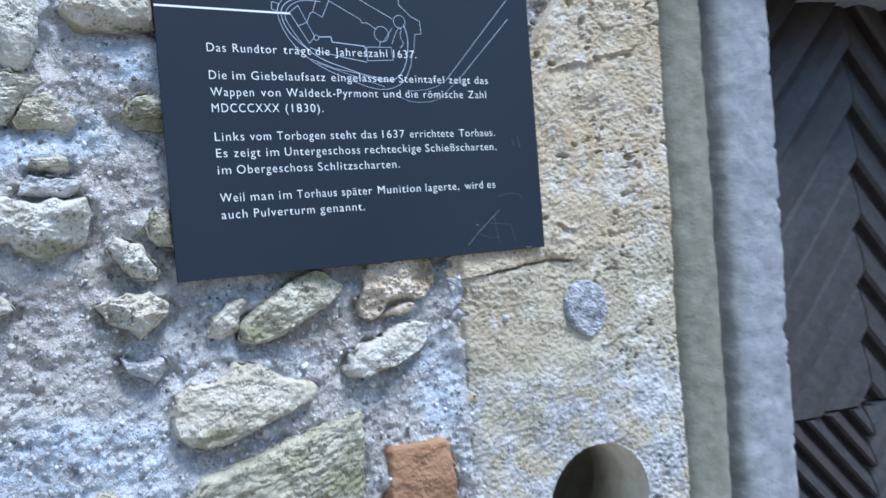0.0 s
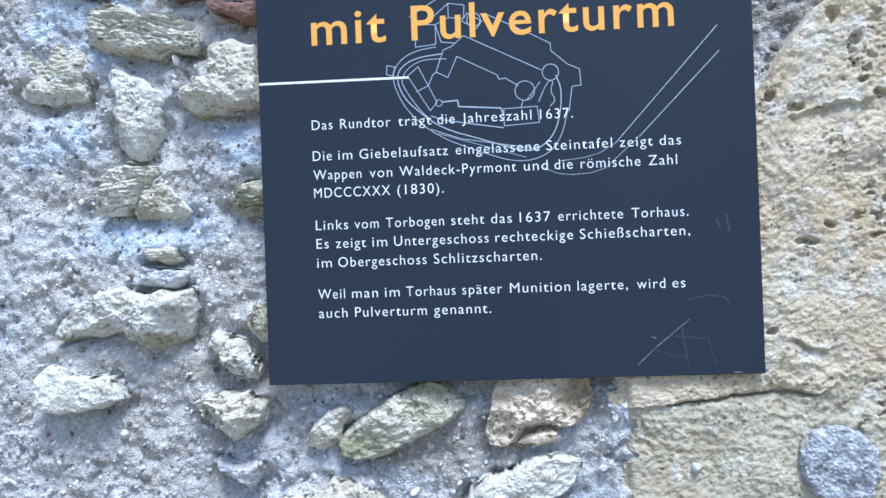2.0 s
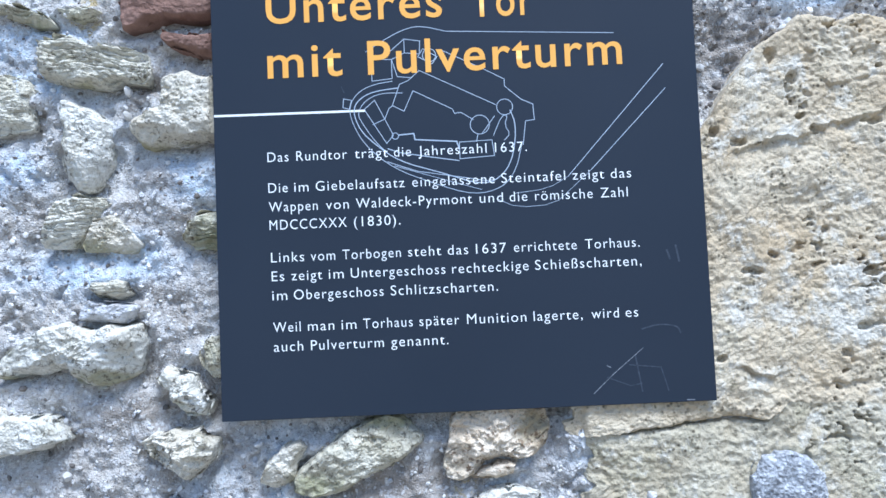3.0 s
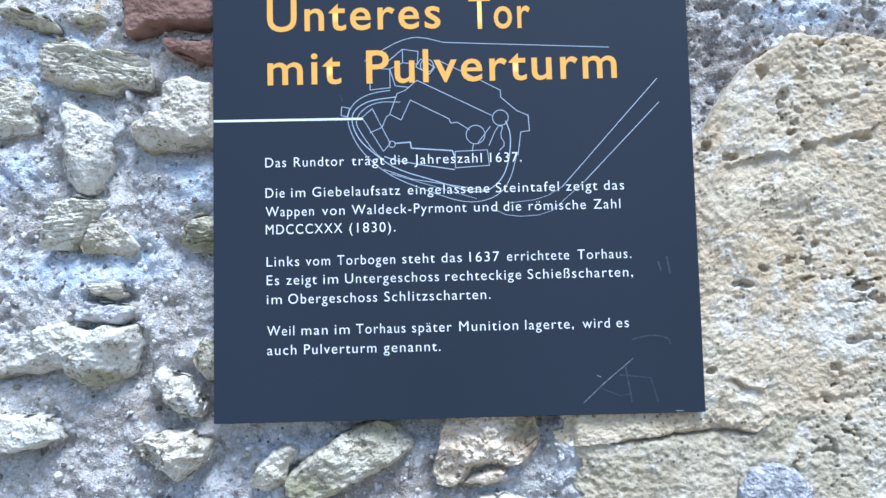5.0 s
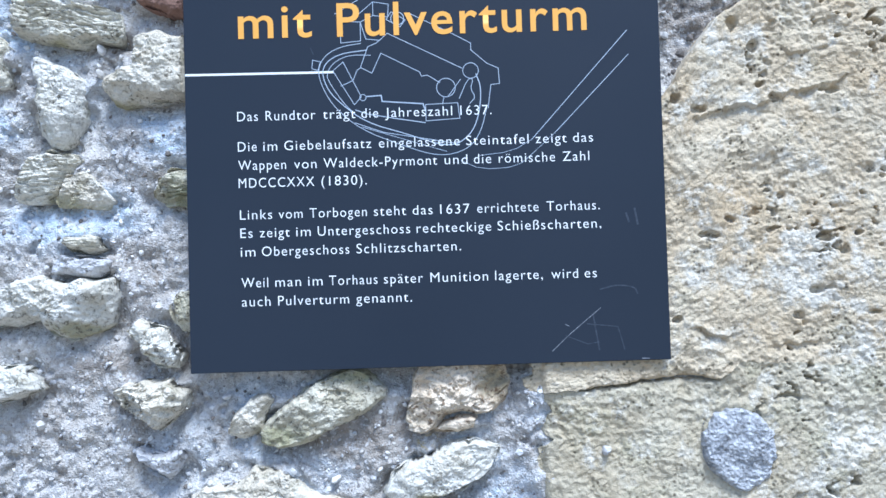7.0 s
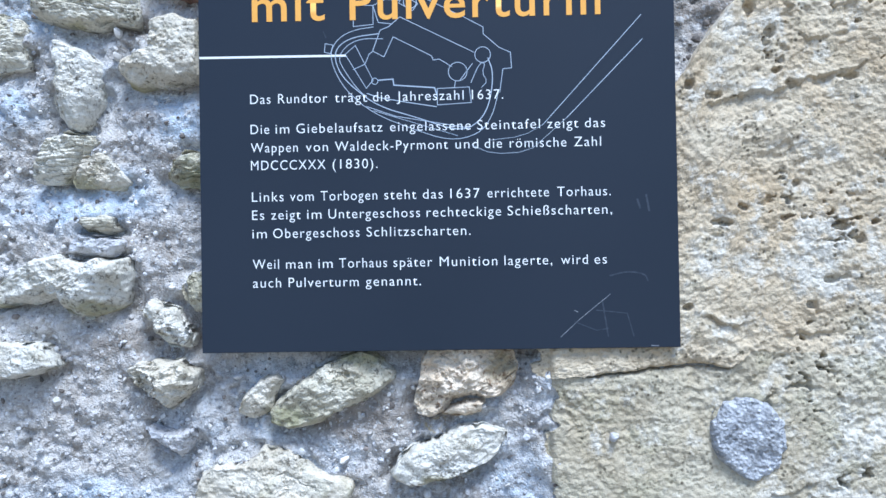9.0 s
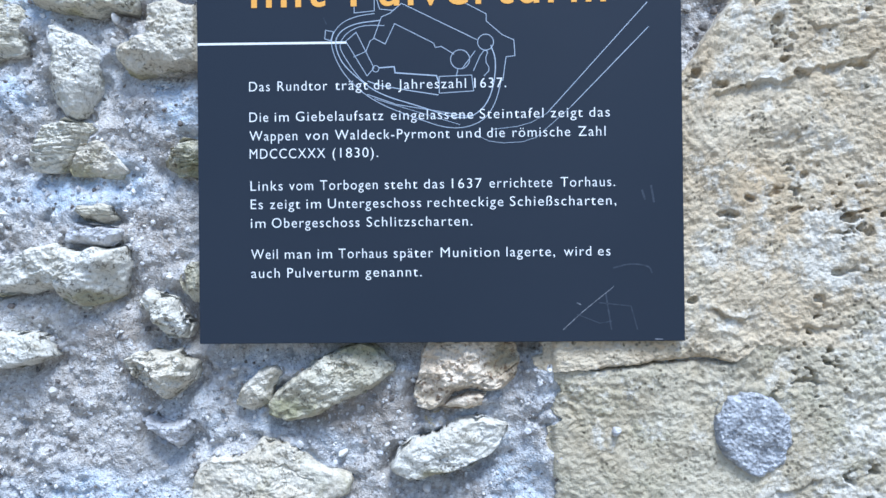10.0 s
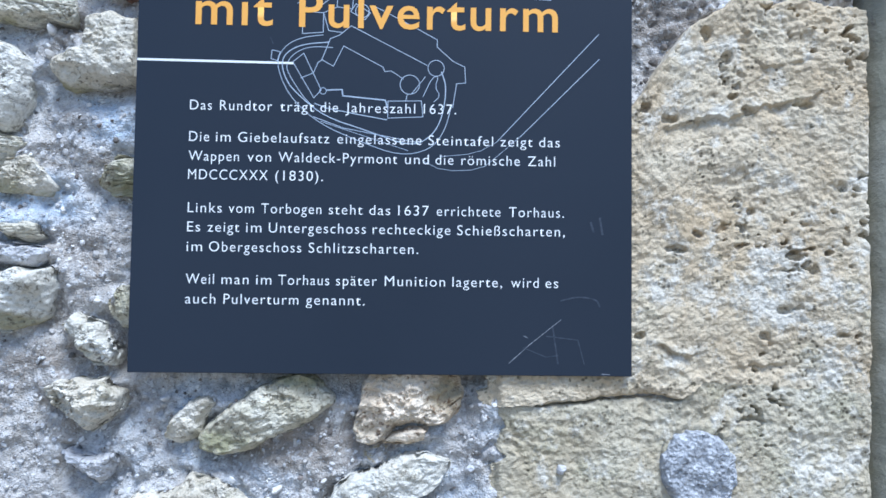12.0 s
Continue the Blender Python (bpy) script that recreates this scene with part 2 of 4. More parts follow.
def make_ground():
    s = Shader("gravel_path", 0.95, 0.2)
    base = s.mix(s.ramp(s.noise(1.2, 6, 0.7), (0.35, 0.0), (0.65, 1.0)), rgb(0.24, 0.21, 0.17), rgb(0.34, 0.31, 0.26))
    s.bump((s.cells(60.0), 0.01))
    return s.colour(base)


MORTAR = make_mortar()
DARK = rgb(0.10, 0.085, 0.06)
PALE = make_stone("pale_limestone", rgb(0.77, 0.77, 0.735), rgb(0.61, 0.585, 0.51), DARK, rgb(0.34, 0.32, 0.19), 0.64)
BEIGE = make_stone("beige_limestone", rgb(0.74, 0.715, 0.64), rgb(0.56, 0.51, 0.41), DARK, rgb(0.33, 0.31, 0.18), 0.60)
BEDDED = make_stone("bedded_limestone", rgb(0.75, 0.735, 0.66), rgb(0.58, 0.545, 0.44), DARK, rgb(0.36, 0.34, 0.20), 0.62, 0.004)
MOSSY = make_stone("mossy_limestone", rgb(0.68, 0.66, 0.57), rgb(0.50, 0.465, 0.36), DARK, rgb(0.28, 0.275, 0.155), 0.57)
MOSSY_BEDDED = make_stone("mossy_bedded_limestone", rgb(0.63, 0.61, 0.51), rgb(0.46, 0.43, 0.32), DARK, rgb(0.26, 0.26, 0.145), 0.56, 0.004, 12)
TAN = make_stone("tan_limestone", rgb(0.76, 0.69, 0.58), rgb(0.60, 0.49, 0.36), rgb(0.15, 0.09, 0.05), rgb(0.34, 0.28, 0.17), 0.62)
CRUST = make_stone("mortar_crusted_stone", rgb(0.64, 0.67, 0.73), rgb(0.53, 0.53, 0.55), DARK, rgb(0.40, 0.38, 0.34), 0.70)
TUFF = make_tuff("pitted_tufa", rgb(0.52, 0.415, 0.275), rgb(0.63, 0.56, 0.43), rgb(0.45, 0.425, 0.295), 0.56)
TUFF_LOW = make_tuff("algae_stained_tufa", rgb(0.46, 0.395, 0.28), rgb(0.57, 0.53, 0.42), rgb(0.43, 0.405, 0.275), 0.50, True)
CEMENT = make_cement()
BRICK_DARK = make_brick("dark_red_brick", rgb(0.18, 0.105, 0.082), rgb(0.28, 0.175, 0.14), rgb(0.07, 0.05, 0.045))
BRICK_ORANGE = make_brick("orange_brick", rgb(0.36, 0.205, 0.115), rgb(0.44, 0.27, 0.165), rgb(0.17, 0.09, 0.055))
JAMB = make_jamb()
WOOD = make_wood()
PANEL = make_panel()
WHITE = make_plain("white_print", rgb(0.83, 0.87, 0.91), rgb(0.88, 0.91, 0.94), 0.5)
FINE = make_plain("pale_blue_print", rgb(0.38, 0.46, 0.58), rgb(0.46, 0.54, 0.66), 0.5)
AMBER = make_plain("amber_print", rgb(0.85, 0.42, 0.075), rgb(0.88, 0.45, 0.09), 0.5)
SCUFF = make_plain("scuffed_lacquer", rgb(0.022, 0.032, 0.053), rgb(0.06, 0.075, 0.105), 0.6, 160.0)
SCRATCH = make_plain("scratched_lacquer", rgb(0.06, 0.07, 0.10), rgb(0.36, 0.39, 0.44), 0.6, 300.0)
STEEL = make_plain("dull_steel", rgb(0.35, 0.35, 0.36), rgb(0.45, 0.45, 0.46), 0.4)
GRAIN = make_plain("quartz_grains", rgb(0.45, 0.44, 0.43), rgb(0.80, 0.80, 0.80), 0.7, 25.0)
FLINT = make_plain("dark_grit", rgb(0.10, 0.095, 0.09), rgb(0.24, 0.21, 0.19), 0.8, 40.0)
BORED = make_plain("bored_tufa", rgb(0.55, 0.51, 0.40), rgb(0.74, 0.71, 0.61), 0.9, 22.0, 0.2)
GROUND = make_ground()


# ---- building blocks ----
def mesh_ob(name, verts, faces, material, parent=None, label="", flat=False):
    me = bpy.data.meshes.new(name)
    me.from_pydata([tuple(v) for v in verts], [], faces)
    me.materials.append(material)
    if not flat:
        me.shade_smooth()
    me.update()
    ob = new(name, me)
    ob.parent = parent
    if label:
        tagged(ob, label)
    return ob


def part(name, bm, material, parent=None, label="", flat=True):
    bmesh.ops.recalc_face_normals(bm, faces=bm.faces)
    me = bpy.data.meshes.new(name)
    bm.to_mesh(me)
    bm.free()
    me.materials.append(material)
    if not flat:
        me.shade_smooth()
    ob = new(name, me)
    ob.parent = parent
    if label:
        tagged(ob, label)
    return ob


def box(x0, x1, y0, y1, z0, z1, bevel=0.0):
    bm = bmesh.new()
    bmesh.ops.create_cube(bm, size=1, matrix=Matrix.LocRotScale(((x0 + x1) / 2, (y0 + y1) / 2, (z0 + z1) / 2), None, (x1 - x0, y1 - y0, z1 - z0)))
    if bevel:
        bmesh.ops.bevel(bm, geom=bm.edges[:], offset=bevel, segments=2, affect="EDGES", profile=0.6)
    return bm


def grid_faces(nu, nv):
    i = np.arange((nu - 1) * (nv - 1))
    a = i // (nv - 1) * nv + i % (nv - 1)
    return np.stack([a, a + nv, a + nv + 1, a + 1], 1)


# ---- the setting ----
ground = tagged(part("ground", box(-40, 40, -60, 20, -0.3, 0.0), GROUND), "pale gravel path in front of the wall", "ground", kind="structure")
HOLE = (0.632, 1.066, 0.100)  # a round hole bored into the lower block


def pierced(x0, x1, y0, y1, z0, z1, hx, hz, r):
    """A wall body with a square shaft left open behind the hole."""
    bm = bmesh.new()
    for a, b, c, d in ((x0, hx - r, z0, z1), (hx + r, x1, z0, z1), (hx - r, hx + r, z0, hz - r), (hx - r, hx + r, hz + r, z1)):
        bmesh.ops.create_cube(bm, size=1, matrix=Matrix.LocRotScale(((a + b) / 2, (y0 + y1) / 2, (c + d) / 2), None, (b - a, y1 - y0, d - c)))
    return bm


wall = tagged(part("wall_gatehouse", pierced(-3.5, 0.826, 0.065, 0.70, 0, 3.4, HOLE[0], HOLE[1], 0.187), MORTAR), "old rubble stone wall in rough lime mortar", "wall", kind="structure")
part("wall_right", box(2.33, 5.0, 0.02, 0.70, 0, 3.4), MORTAR)
tagged(bpy.data.objects["wall_right"], "rubble wall beyond the gate", "wall", kind="structure")
part("wall_over_gate", box(0.826, 2.33, 0.02, 0.70, 2.12, 3.4), MORTAR)
tagged(bpy.data.objects["wall_over_gate"], "rubble wall over the gate", "wall", kind="structure")

BED = 0.027  # depth of the mortar face behind the sign's face


def mortar_depth(x, z):
    """How far the mortar face lies behind the sign's face."""
    o = np.zeros_like(x)
    y = BED + 0.010 * fbm(x, o, z, 0.13, 3, 0.5, 1) + 0.0080 * fbm(x, o, z, 0.030, 3, 0.58, 2)
    y += 0.0042 * fbm(x, o, z, 0.010, 3, 0.62, 3)
    crumbled = smooth(-0.05, 0.22, fbm(x, o, z, 0.10, 2, 0.5, 4))
    y += crumbled * 0.0070 * smooth(0.12, 0.42, fbm(x, o, z, 0.016, 2, 0.5, 5))
    y -= 0.011 * smooth(0.36, 0.40, x) * smooth(0.435, 0.41, x) * smooth(1.50, 1.46, z)  # smeared up to the tufa block
    y += 0.012 * smooth(0.66, 0.58, x) * smooth(0.54, 0.56, x) * smooth(1.80, 1.86, z)  # washed out beside the upper block
    y += 0.012 * smooth(1.455, 1.49, z) * smooth(1.60, 1.55, z) * smooth(-0.02, 0.01, x) * smooth(0.40, 0.37, x)  # fallen out behind the sign
    y = y - lapping(x, z)
    return np.where((x > -0.01) & (x < 0.565) & (z > 1.49), np.maximum(y, 0.010), y)


RIMS = []  # centre and rim of every stone set so far


def lapping(x, z):
    """How far the mortar is smeared up against the stones from above, or has fallen out of the joint below (negative)."""
    out = np.zeros_like(x)
    for sx, sz, r in RIMS:
        near = np.nonzero((np.abs(x - sx) < r.max() + 0.05) & (np.abs(z - sz) < r.max() + 0.05))[0]
        if not len(near):
            continue
        dx, dz = x[near] - sx, z[near] - sz
        way = np.arctan2(dz, dx) % (2 * np.pi)
        gap = np.hypot(dx, dz) - np.interp(way, np.linspace(0, 2 * np.pi, len(r) + 1), np.append(r, r[0]))
        below = smooth(0.15, -0.45, np.sin(way))
        patchy = fbm(x[near], 0 * dx, z[near], 0.05, 2, 0.5, 6)
        amount = np.clip(1.5 * patchy - 1.05 * below, -1.0, 0.35)
        lap = 0.017 * amount * np.exp(-(gap / (0.010 + 0.008 * below)) ** 2)
        out[near] = np.where(np.abs(lap) > np.abs(out[near]), lap, out[near])
    return out


def mortar_face():
    x0, x1, z0, z1, step = -0.80, 0.82, 0.86, 2.20, 0.0024
    u, v = np.arange(x0, x1, step), np.arange(z0, z1, step)
    x, z = [a.ravel() for a in np.meshgrid(u, v, indexing="ij")]
    faces = grid_faces(len(u), len(v))
    solid = (x - HOLE[0]) ** 2 + (z - HOLE[1]) ** 2 > 0.11 ** 2
    return mesh_ob("mortar", np.stack([x, mortar_depth(x, z), z], 1), faces[solid[faces].all(1)].tolist(), MORTAR, wall, "grey gritty lime mortar")


def rim_of(corners, th):
    """Distance from the middle to the outline in each direction th."""
    c = np.array(corners, float) / 1000
    d = np.roll(c, -1, 0) - c
    ex, ez = np.cos(th)[:, None], np.sin(th)[:, None]
    cross = ex * d[:, 1] - ez * d[:, 0]
    cross = np.where(np.abs(cross) < 1e-9, 1e-9, cross)
    r = (c[:, 0] * d[:, 1] - c[:, 1] * d[:, 0]) / cross
    k = (c[:, 0] * ez - c[:, 1] * ex) / cross
    return np.where((k >= -1e-6) & (k <= 1 + 1e-6) & (r > 0), r, 0).max(1)


def stone(x, z, corners, proud, material, seed, under=0.30, upper=0.05, planes=(), breaks=4, rough=1.0, bed=0.0, turn=0.0, ragged=1.0, split=0.5, name="stone", label=""):
    """A stone set in the mortar round (x, z). corners: its outline in millimetres from there. proud: how far it stands out.
    under, upper: the share of its height over which the face falls back at its lower and upper rim.
    planes: broken faces (direction, slope, distance from the middle in mm) besides some at random (breaks).
    bed: depth of its bedding steps, turn: their slope in degrees. split: how deep its cracks are."""
    proud = proud * 1.25
    c = np.array(corners, float) / 1000
    w, h = np.ptp(c[:, 0]), np.ptp(c[:, 1])
    big = max(w, h) > 0.03
    n, m = (260, 64) if big else (48, 28)
    th = np.linspace(0, 2 * np.pi, n, endpoint=False)
    r = rim_of(corners, th)
    r = np.convolve(np.concatenate([r[-2:], r, r[:2]]), (0.1, 0.2, 0.4, 0.2, 0.1), "valid")
    ex, ez, zero = x + np.cos(th) * r, z + np.sin(th) * r, np.zeros(n)
    small = min(w, h)
    r = r + ragged * min(1, small / 0.04) * (0.006 * fbm(ex, zero, ez, 0.030, 4, 0.62, seed + 3))
    if name in ("stone", "brick"):
        RIMS.append((x, z, r))
    rho = np.concatenate([np.linspace(0, 0.8, m - 18), np.linspace(0.8, 1, 19)[1:], [0.99, 0.95]])
    R, T = np.meshgrid(rho, th, indexing="ij")
    rr = R * np.tile(r, (len(rho), 1))
    lx, lz = (np.cos(T) * rr).ravel(), (np.sin(T) * rr).ravel()
    back = np.repeat(np.concatenate([np.zeros(m), [0.012, 0.040]]), n)
    px, pz = x + lx, z + lz
    o = np.zeros_like(px)
    rs = np.random.RandomState(int(seed) * 13 + 5)
    # the face falls back to the rim: gently below, sharply above
    jx = lx + 0.004 * ragged * fbm(px, o, pz, 0.022, 3, 0.6, seed + 41)
    jz = lz + 0.004 * ragged * fbm(px, o, pz, 0.022, 3, 0.6, seed + 43)
    rise = np.full(len(lx), 9.0)
    for (x0, z0), (x1, z1) in zip(c, np.roll(c, -1, 0)):
        dx, dz = x1 - x0, z1 - z0
        long = math.hypot(dx, dz)
        k = np.clip(((jx - x0) * dx + (jz - z0) * dz) / long ** 2, 0, 1)
        mx, mz = (x0 + x1) / 2, (z0 + z1) / 2
        facing = (-dx if mx * dz - mz * dx > 0 else dx) / long  # +1: the rim faces up, -1: down
        share = np.interp(facing, (-1, -0.3, 0.3, 1), (under, (under + upper) / 2, upper, upper)) * rs.uniform(0.7, 1.3)
        rise = np.minimum(rise, np.hypot(jx - x0 - k * dx, jz - z0 - k * dz) / max(0.002, share * h))
    inside = np.where(R.ravel() >= 1, 0, 1)
    rise = rise * inside
    height = rise / (1 + rise ** 3) ** (1 / 3)
    for k in range(breaks):
        phi, slope, off = rs.uniform(0, 360), rs.uniform(0.10, 0.38), rs.uniform(-0.1, 0.45)
        ca, sa = math.cos(radians(phi)), math.sin(radians(phi))
        reach = math.hypot(ca * w / 2, sa * h / 2)
        height = np.minimum(height, 1.0 - slope * ((jx * ca + jz * sa) - off * reach) / max(proud, 0.010))
    for phi, slope, off in planes:
        ca, sa = math.cos(radians(phi)), math.sin(radians(phi))
        height = np.minimum(height, 1.0 - slope * (jx * ca + jz * sa - off / 1000) / proud)
    height = np.maximum(height, 0.18 * np.clip(rise * 3, 0, 1))
    y = BED - proud * height + back
    inner = smooth(0.0, 0.5, rise)
    y += inner * rough * (0.055 * small * fbm(px, o, pz, small * 0.6, 2, 0.5, seed + 11) + 0.0060 * fbm(px, o, pz * 1.2, 0.024, 4, 0.60, seed + 5))
    crumb = smooth(0.0, 0.3, fbm(px, o, pz, 0.05, 2, 0.5, seed + 51))
    y += inner * rough * crumb * 0.0060 * np.abs(fbm(px, o, pz, 0.012, 3, 0.6, seed + 8))
    line = np.abs(fbm(px, o, pz * 1.3, 0.07, 3, 0.5, seed + 31))
    y += inner * split * 0.008 * smooth(0.020, 0.0, line) * smooth(0.12, 0.32, fbm(px, o, pz, 0.07, 1, 0.5, seed + 33))
    if bed:
        a = radians(turn)
        along, across = lx * math.cos(a) + lz * math.sin(a), lz * math.cos(a) - lx * math.sin(a)
        t = across / (0.0055 if w < 0.15 else 0.0115) + 1.9 * fbm(along, o, across * 1.5, 0.05, 4, 0.55, seed + 21)
        layer = np.floor(t)
        shelf = rs.uniform(-1, 1, 64)[(layer + 32).astype(int) % 64]
        worn = 0.35 + 0.65 * smooth(-0.15, 0.2, fbm(px, o, pz, 0.05, 2, 0.5, seed + 23))
        y += inner * bed * worn * (0.55 * shelf + 0.9 * (1 - t + layer) ** 5 + 1.0 * fbm(along * 0.4, o, across * 2, 0.018, 3, 0.6, seed + 22))
    if material is not CEMENT:
        y = np.where((px > -0.006) & (px < 0.556) & (pz > 1.488), np.maximum(y, 0.009), y)  # nothing reaches the sign above
    i, j = [a.ravel() for a in np.meshgrid(np.arange(1, len(rho) - 1), np.arange(n), indexing="ij")]
    q = (j + 1) % n
    quads = np.stack([i * n + j, i * n + q, (i + 1) * n + q, (i + 1) * n + j], 1).tolist()
    fan = [(k, n + (k + 1) % n, n + k) for k in range(n)]
    verts = np.stack([px, y, pz], 1)
    verts[:n] = verts[0]
    ob = mesh_ob(name, verts - (x, BED, z), quads + fan, material, wall, label)
    ob.location = (x, BED, z)
    return ob


# ---- rubble left of the sign, from the top down ----
stone(-0.239, 1.977, ((-43, 12), (-23, 15), (10, 9), (40, -2), (47, -13), (24, -14), (7, -6), (-23, 0), (-43, 0)), 0.014, MOSSY_BEDDED, 1, bed=0.004, turn=-12)
stone(-0.160, 1.976, ((-29, 7), (8, 7), (26, 2), (18, -5), (-2, -9), (-22, -2)), 0.010, MOSSY_BEDDED, 2, bed=0.003)
stone(-0.060, 1.973, ((-56, 39), (-50, -19), (-28, -18), (-16, -13), (2, -9), (24, -11), (62, -10), (62, 43)), 0.014, BRICK_DARK, 3, under=0.06, upper=0.04, breaks=1, rough=0.6, name="brick")
stone(-0.037, 1.935, ((-29, 6), (-25, 15), (1, 10), (38, 8), (38, -19), (8, -13), (-9, -8), (-25, 0)), 0.014, BRICK_DARK, 4, under=0.12, breaks=1, rough=0.6, name="brick")
stone(-0.145, 1.913, ((-65, 23), (-61, 33), (-20, 34), (3, 23), (26, 22), (63, 11), (65, -14), (56, -24), (33, -19), (13, -27), (-16, -25), (-36, -21), (-58, -14)),
      0.019, BEDDED, 5, under=0.12, bed=0.0065, turn=-5, split=1.0)
stone(-0.247, 1.869, ((-53, 32), (-13, 41), (23, 30), (36, 16), (30, 0), (30, -27), (7, -31), (-12, -33), (-48, -25)), 0.009, BEDDED, 6, under=0.2, bed=0.003, turn=-8)
stone(-0.048, 1.851, ((-57, -14), (-47, -2), (-21, 10), (-18, 31), (-11, 44), (15, 52), (30, 43), (48, 46), (52, 9), (51, -34), (32, -33), (15, -37), (-11, -35), (-31, -42), (-44, -35)),
      0.022, BEIGE, 8, under=0.10, planes=((250, 0.75, 18), (150, 0.35, 10)), breaks=2, split=1.0, label="beige limestone with a broken shoulder and mossy foot")
stone(-0.157, 1.822, ((-26, 44), (-21, 55), (-12, 50), (11, 40), (33, 21), (31, 1), (29, -22), (25, -38), (7, -59), (-8, -56), (-21, -41), (-26, -14), (-26, 19)),
      0.020, PALE, 9, under=0.16, breaks=2, rough=0.8, split=0.15, planes=((290, 0.5, 34),))
stone(-0.168, 1.732, ((-40, -16), (-29, 14), (-20, 26), (5, 28), (34, 25), (48, 18), (41, 8), (18, 3), (8, -17), (-1, -30), (-22, -34), (-40, -29)), 0.016, BEDDED, 10, under=0.22, bed=0.0035, turn=9)
stone(-0.128, 1.711, ((-35, -6), (-22, 19), (1, 28), (14, 19), (30, 3), (35, -11), (21, -18), (-9, -19), (-31, -15)), 0.010, BEIGE, 11, under=0.3)
stone(-0.008, 1.715, ((-38, -12), (-30, 8), (-14, 19), (20, 24), (46, 20), (46, -22), (10, -25), (-24, -22)), 0.014, MOSSY_BEDDED, 12, under=0.35, bed=0.005)
stone(-0.129, 1.651, ((-24, -1), (-19, 9), (9, 11), (20, 8), (22, -6), (9, -12), (-14, -9)), 0.017, BEDDED, 13, under=0.2, bed=0.003)
stone(-0.130, 1.626, ((-37, -9), (-31, 5), (-22, 14), (19, 9), (35, 5), (35, -4), (16, -14), (-15, -12)), 0.015, CRUST, 14, under=0.25)
stone(-0.174, 1.578, ((-90, -13), (-79, 3), (-62, 13), (-42, 27), (-26, 35), (-4, 40), (6, 34), (28, 30), (48, 35), (57, 30), (80, 36), (85, 24), (83, -8), (80, -24), (55, -33), (32, -39), (16, -35), (3, -28), (-5, -16), (-16, -17), (-39, -23), (-58, -19), (-74, -27), (-90, -24)), 0.026, PALE, 15, under=0.16, planes=((262, 0.85, 8), (300, 0.8, 20), (120, 0.3, 22)), breaks=1, rough=1.2,
      label="large pale limestone with a broken mossy lower edge")
stone(-0.237, 1.496, ((-48, 15), (-36, 28), (-17, 27), (-9, 18), (35, 17), (48, 4), (61, -13), (32, -23), (3, -27), (-16, -29), (-48, -21)), 0.024, PALE, 16, under=0.07, breaks=1, rough=0.7, planes=((80, 0.25, 0),))
stone(-0.047, 1.533, ((-29, 13), (-20, 30), (-2, 23), (11, 17), (17, 4), (29, -16), (24, -29), (1, -28), (-11, -15), (-23, 2)), 0.021, PALE, 17, under=0.12, breaks=1, planes=((285, 0.55, 2), (60, 0.4, 10)))
stone(-0.013, 1.568, ((-15, 10), (-4, 26), (17, 22), (17, -26), (-4, -23), (-12, -12)), 0.014, MOSSY, 18, under=0.25)
stone(-0.051, 1.467, ((-47, 11), (-30, 22), (-7, 26), (5, 21), (21, 25), (41, 9), (36, -13), (18, -28), (5, -36), (-7, -24), (-30, -11)), 0.027, BEIGE, 19, under=0.10, breaks=3, rough=2.3, split=1.8,
      planes=((225, 0.9, 4), (330, 0.8, 16), (100, 0.5, 8)), label="jagged pale limestone with a deep crack")
stone(-0.044, 1.395, ((-29, 19), (-18, 12), (2, 10), (24, 11), (27, 2), (18, -16), (8, -22), (-6, -13), (-22, -4)), 0.017, CRUST, 20, under=0.2, planes=((230, 0.5, 4),))

# ---- rubble below the sign ----
stone(0.153, 1.453, ((-81, -41), (-79, -20), (-53, 3), (-29, 21), (2, 38), (25, 46), (41, 42), (53, 33), (70, 21), (70, 10), (55, -1), (25, -19), (-3, -30), (-33, -47), (-61, -49)),
      0.020, MOSSY, 22, under=0.08, breaks=2, rough=1.4, split=0.8, planes=((110, 0.35, 10),))
stone(0.064, 1.445, ((-31, -21), (-21, 4), (-3, 21), (17, 27), (25, 17), (12, -4), (10, -19), (-11, -27)), 0.012, BEIGE, 23, under=0.25, split=1.0)
stone(0.298, 1.455, ((-57, -21), (-52, 6), (-47, 27), (-38, 45), (28, 46), (66, 42), (68, 18), (61, -2), (49, -13), (30, -17), (10, -14), (-9, -18), (-18, -31), (-39, -40), (-54, -34)),
      0.021, TAN, 24, under=0.12, breaks=3, rough=1.7, split=1.4, planes=((20, 0.35, 4), (265, 0.3, 14)))
stone(0.303, 1.428, ((-29, -8), (-17, 3), (2, 10), (25, 9), (19, -5), (1, -10)), 0.014, TAN, 25, under=0.2, breaks=1, rough=0.5)
stone(0.284, 1.374, ((-72, -24), (-61, -3), (-43, 12), (-13, 21), (11, 33), (41, 37), (67, 27), (66, 14), (50, -6), (35, -16), (5, -28), (-32, -38), (-59, -35)),
      0.022, PALE, 26, under=0.09, breaks=2, rough=0.8, planes=((295, 0.5, 12), (310, 0.3, -4)))
stone(0.066, 1.330, ((-66, -47), (-83, -29), (-86, -7), (-76, 22), (-61, 35), (-22, 37), (-2, 54), (30, 52), (59, 29), (108, 12), (103, -8), (80, -17), (33, -33), (4, -45), (-26, -52)),
      0.023, BEIGE, 27, under=0.08, breaks=2, planes=((250, 0.45, 30), (20, 0.2, 30)))
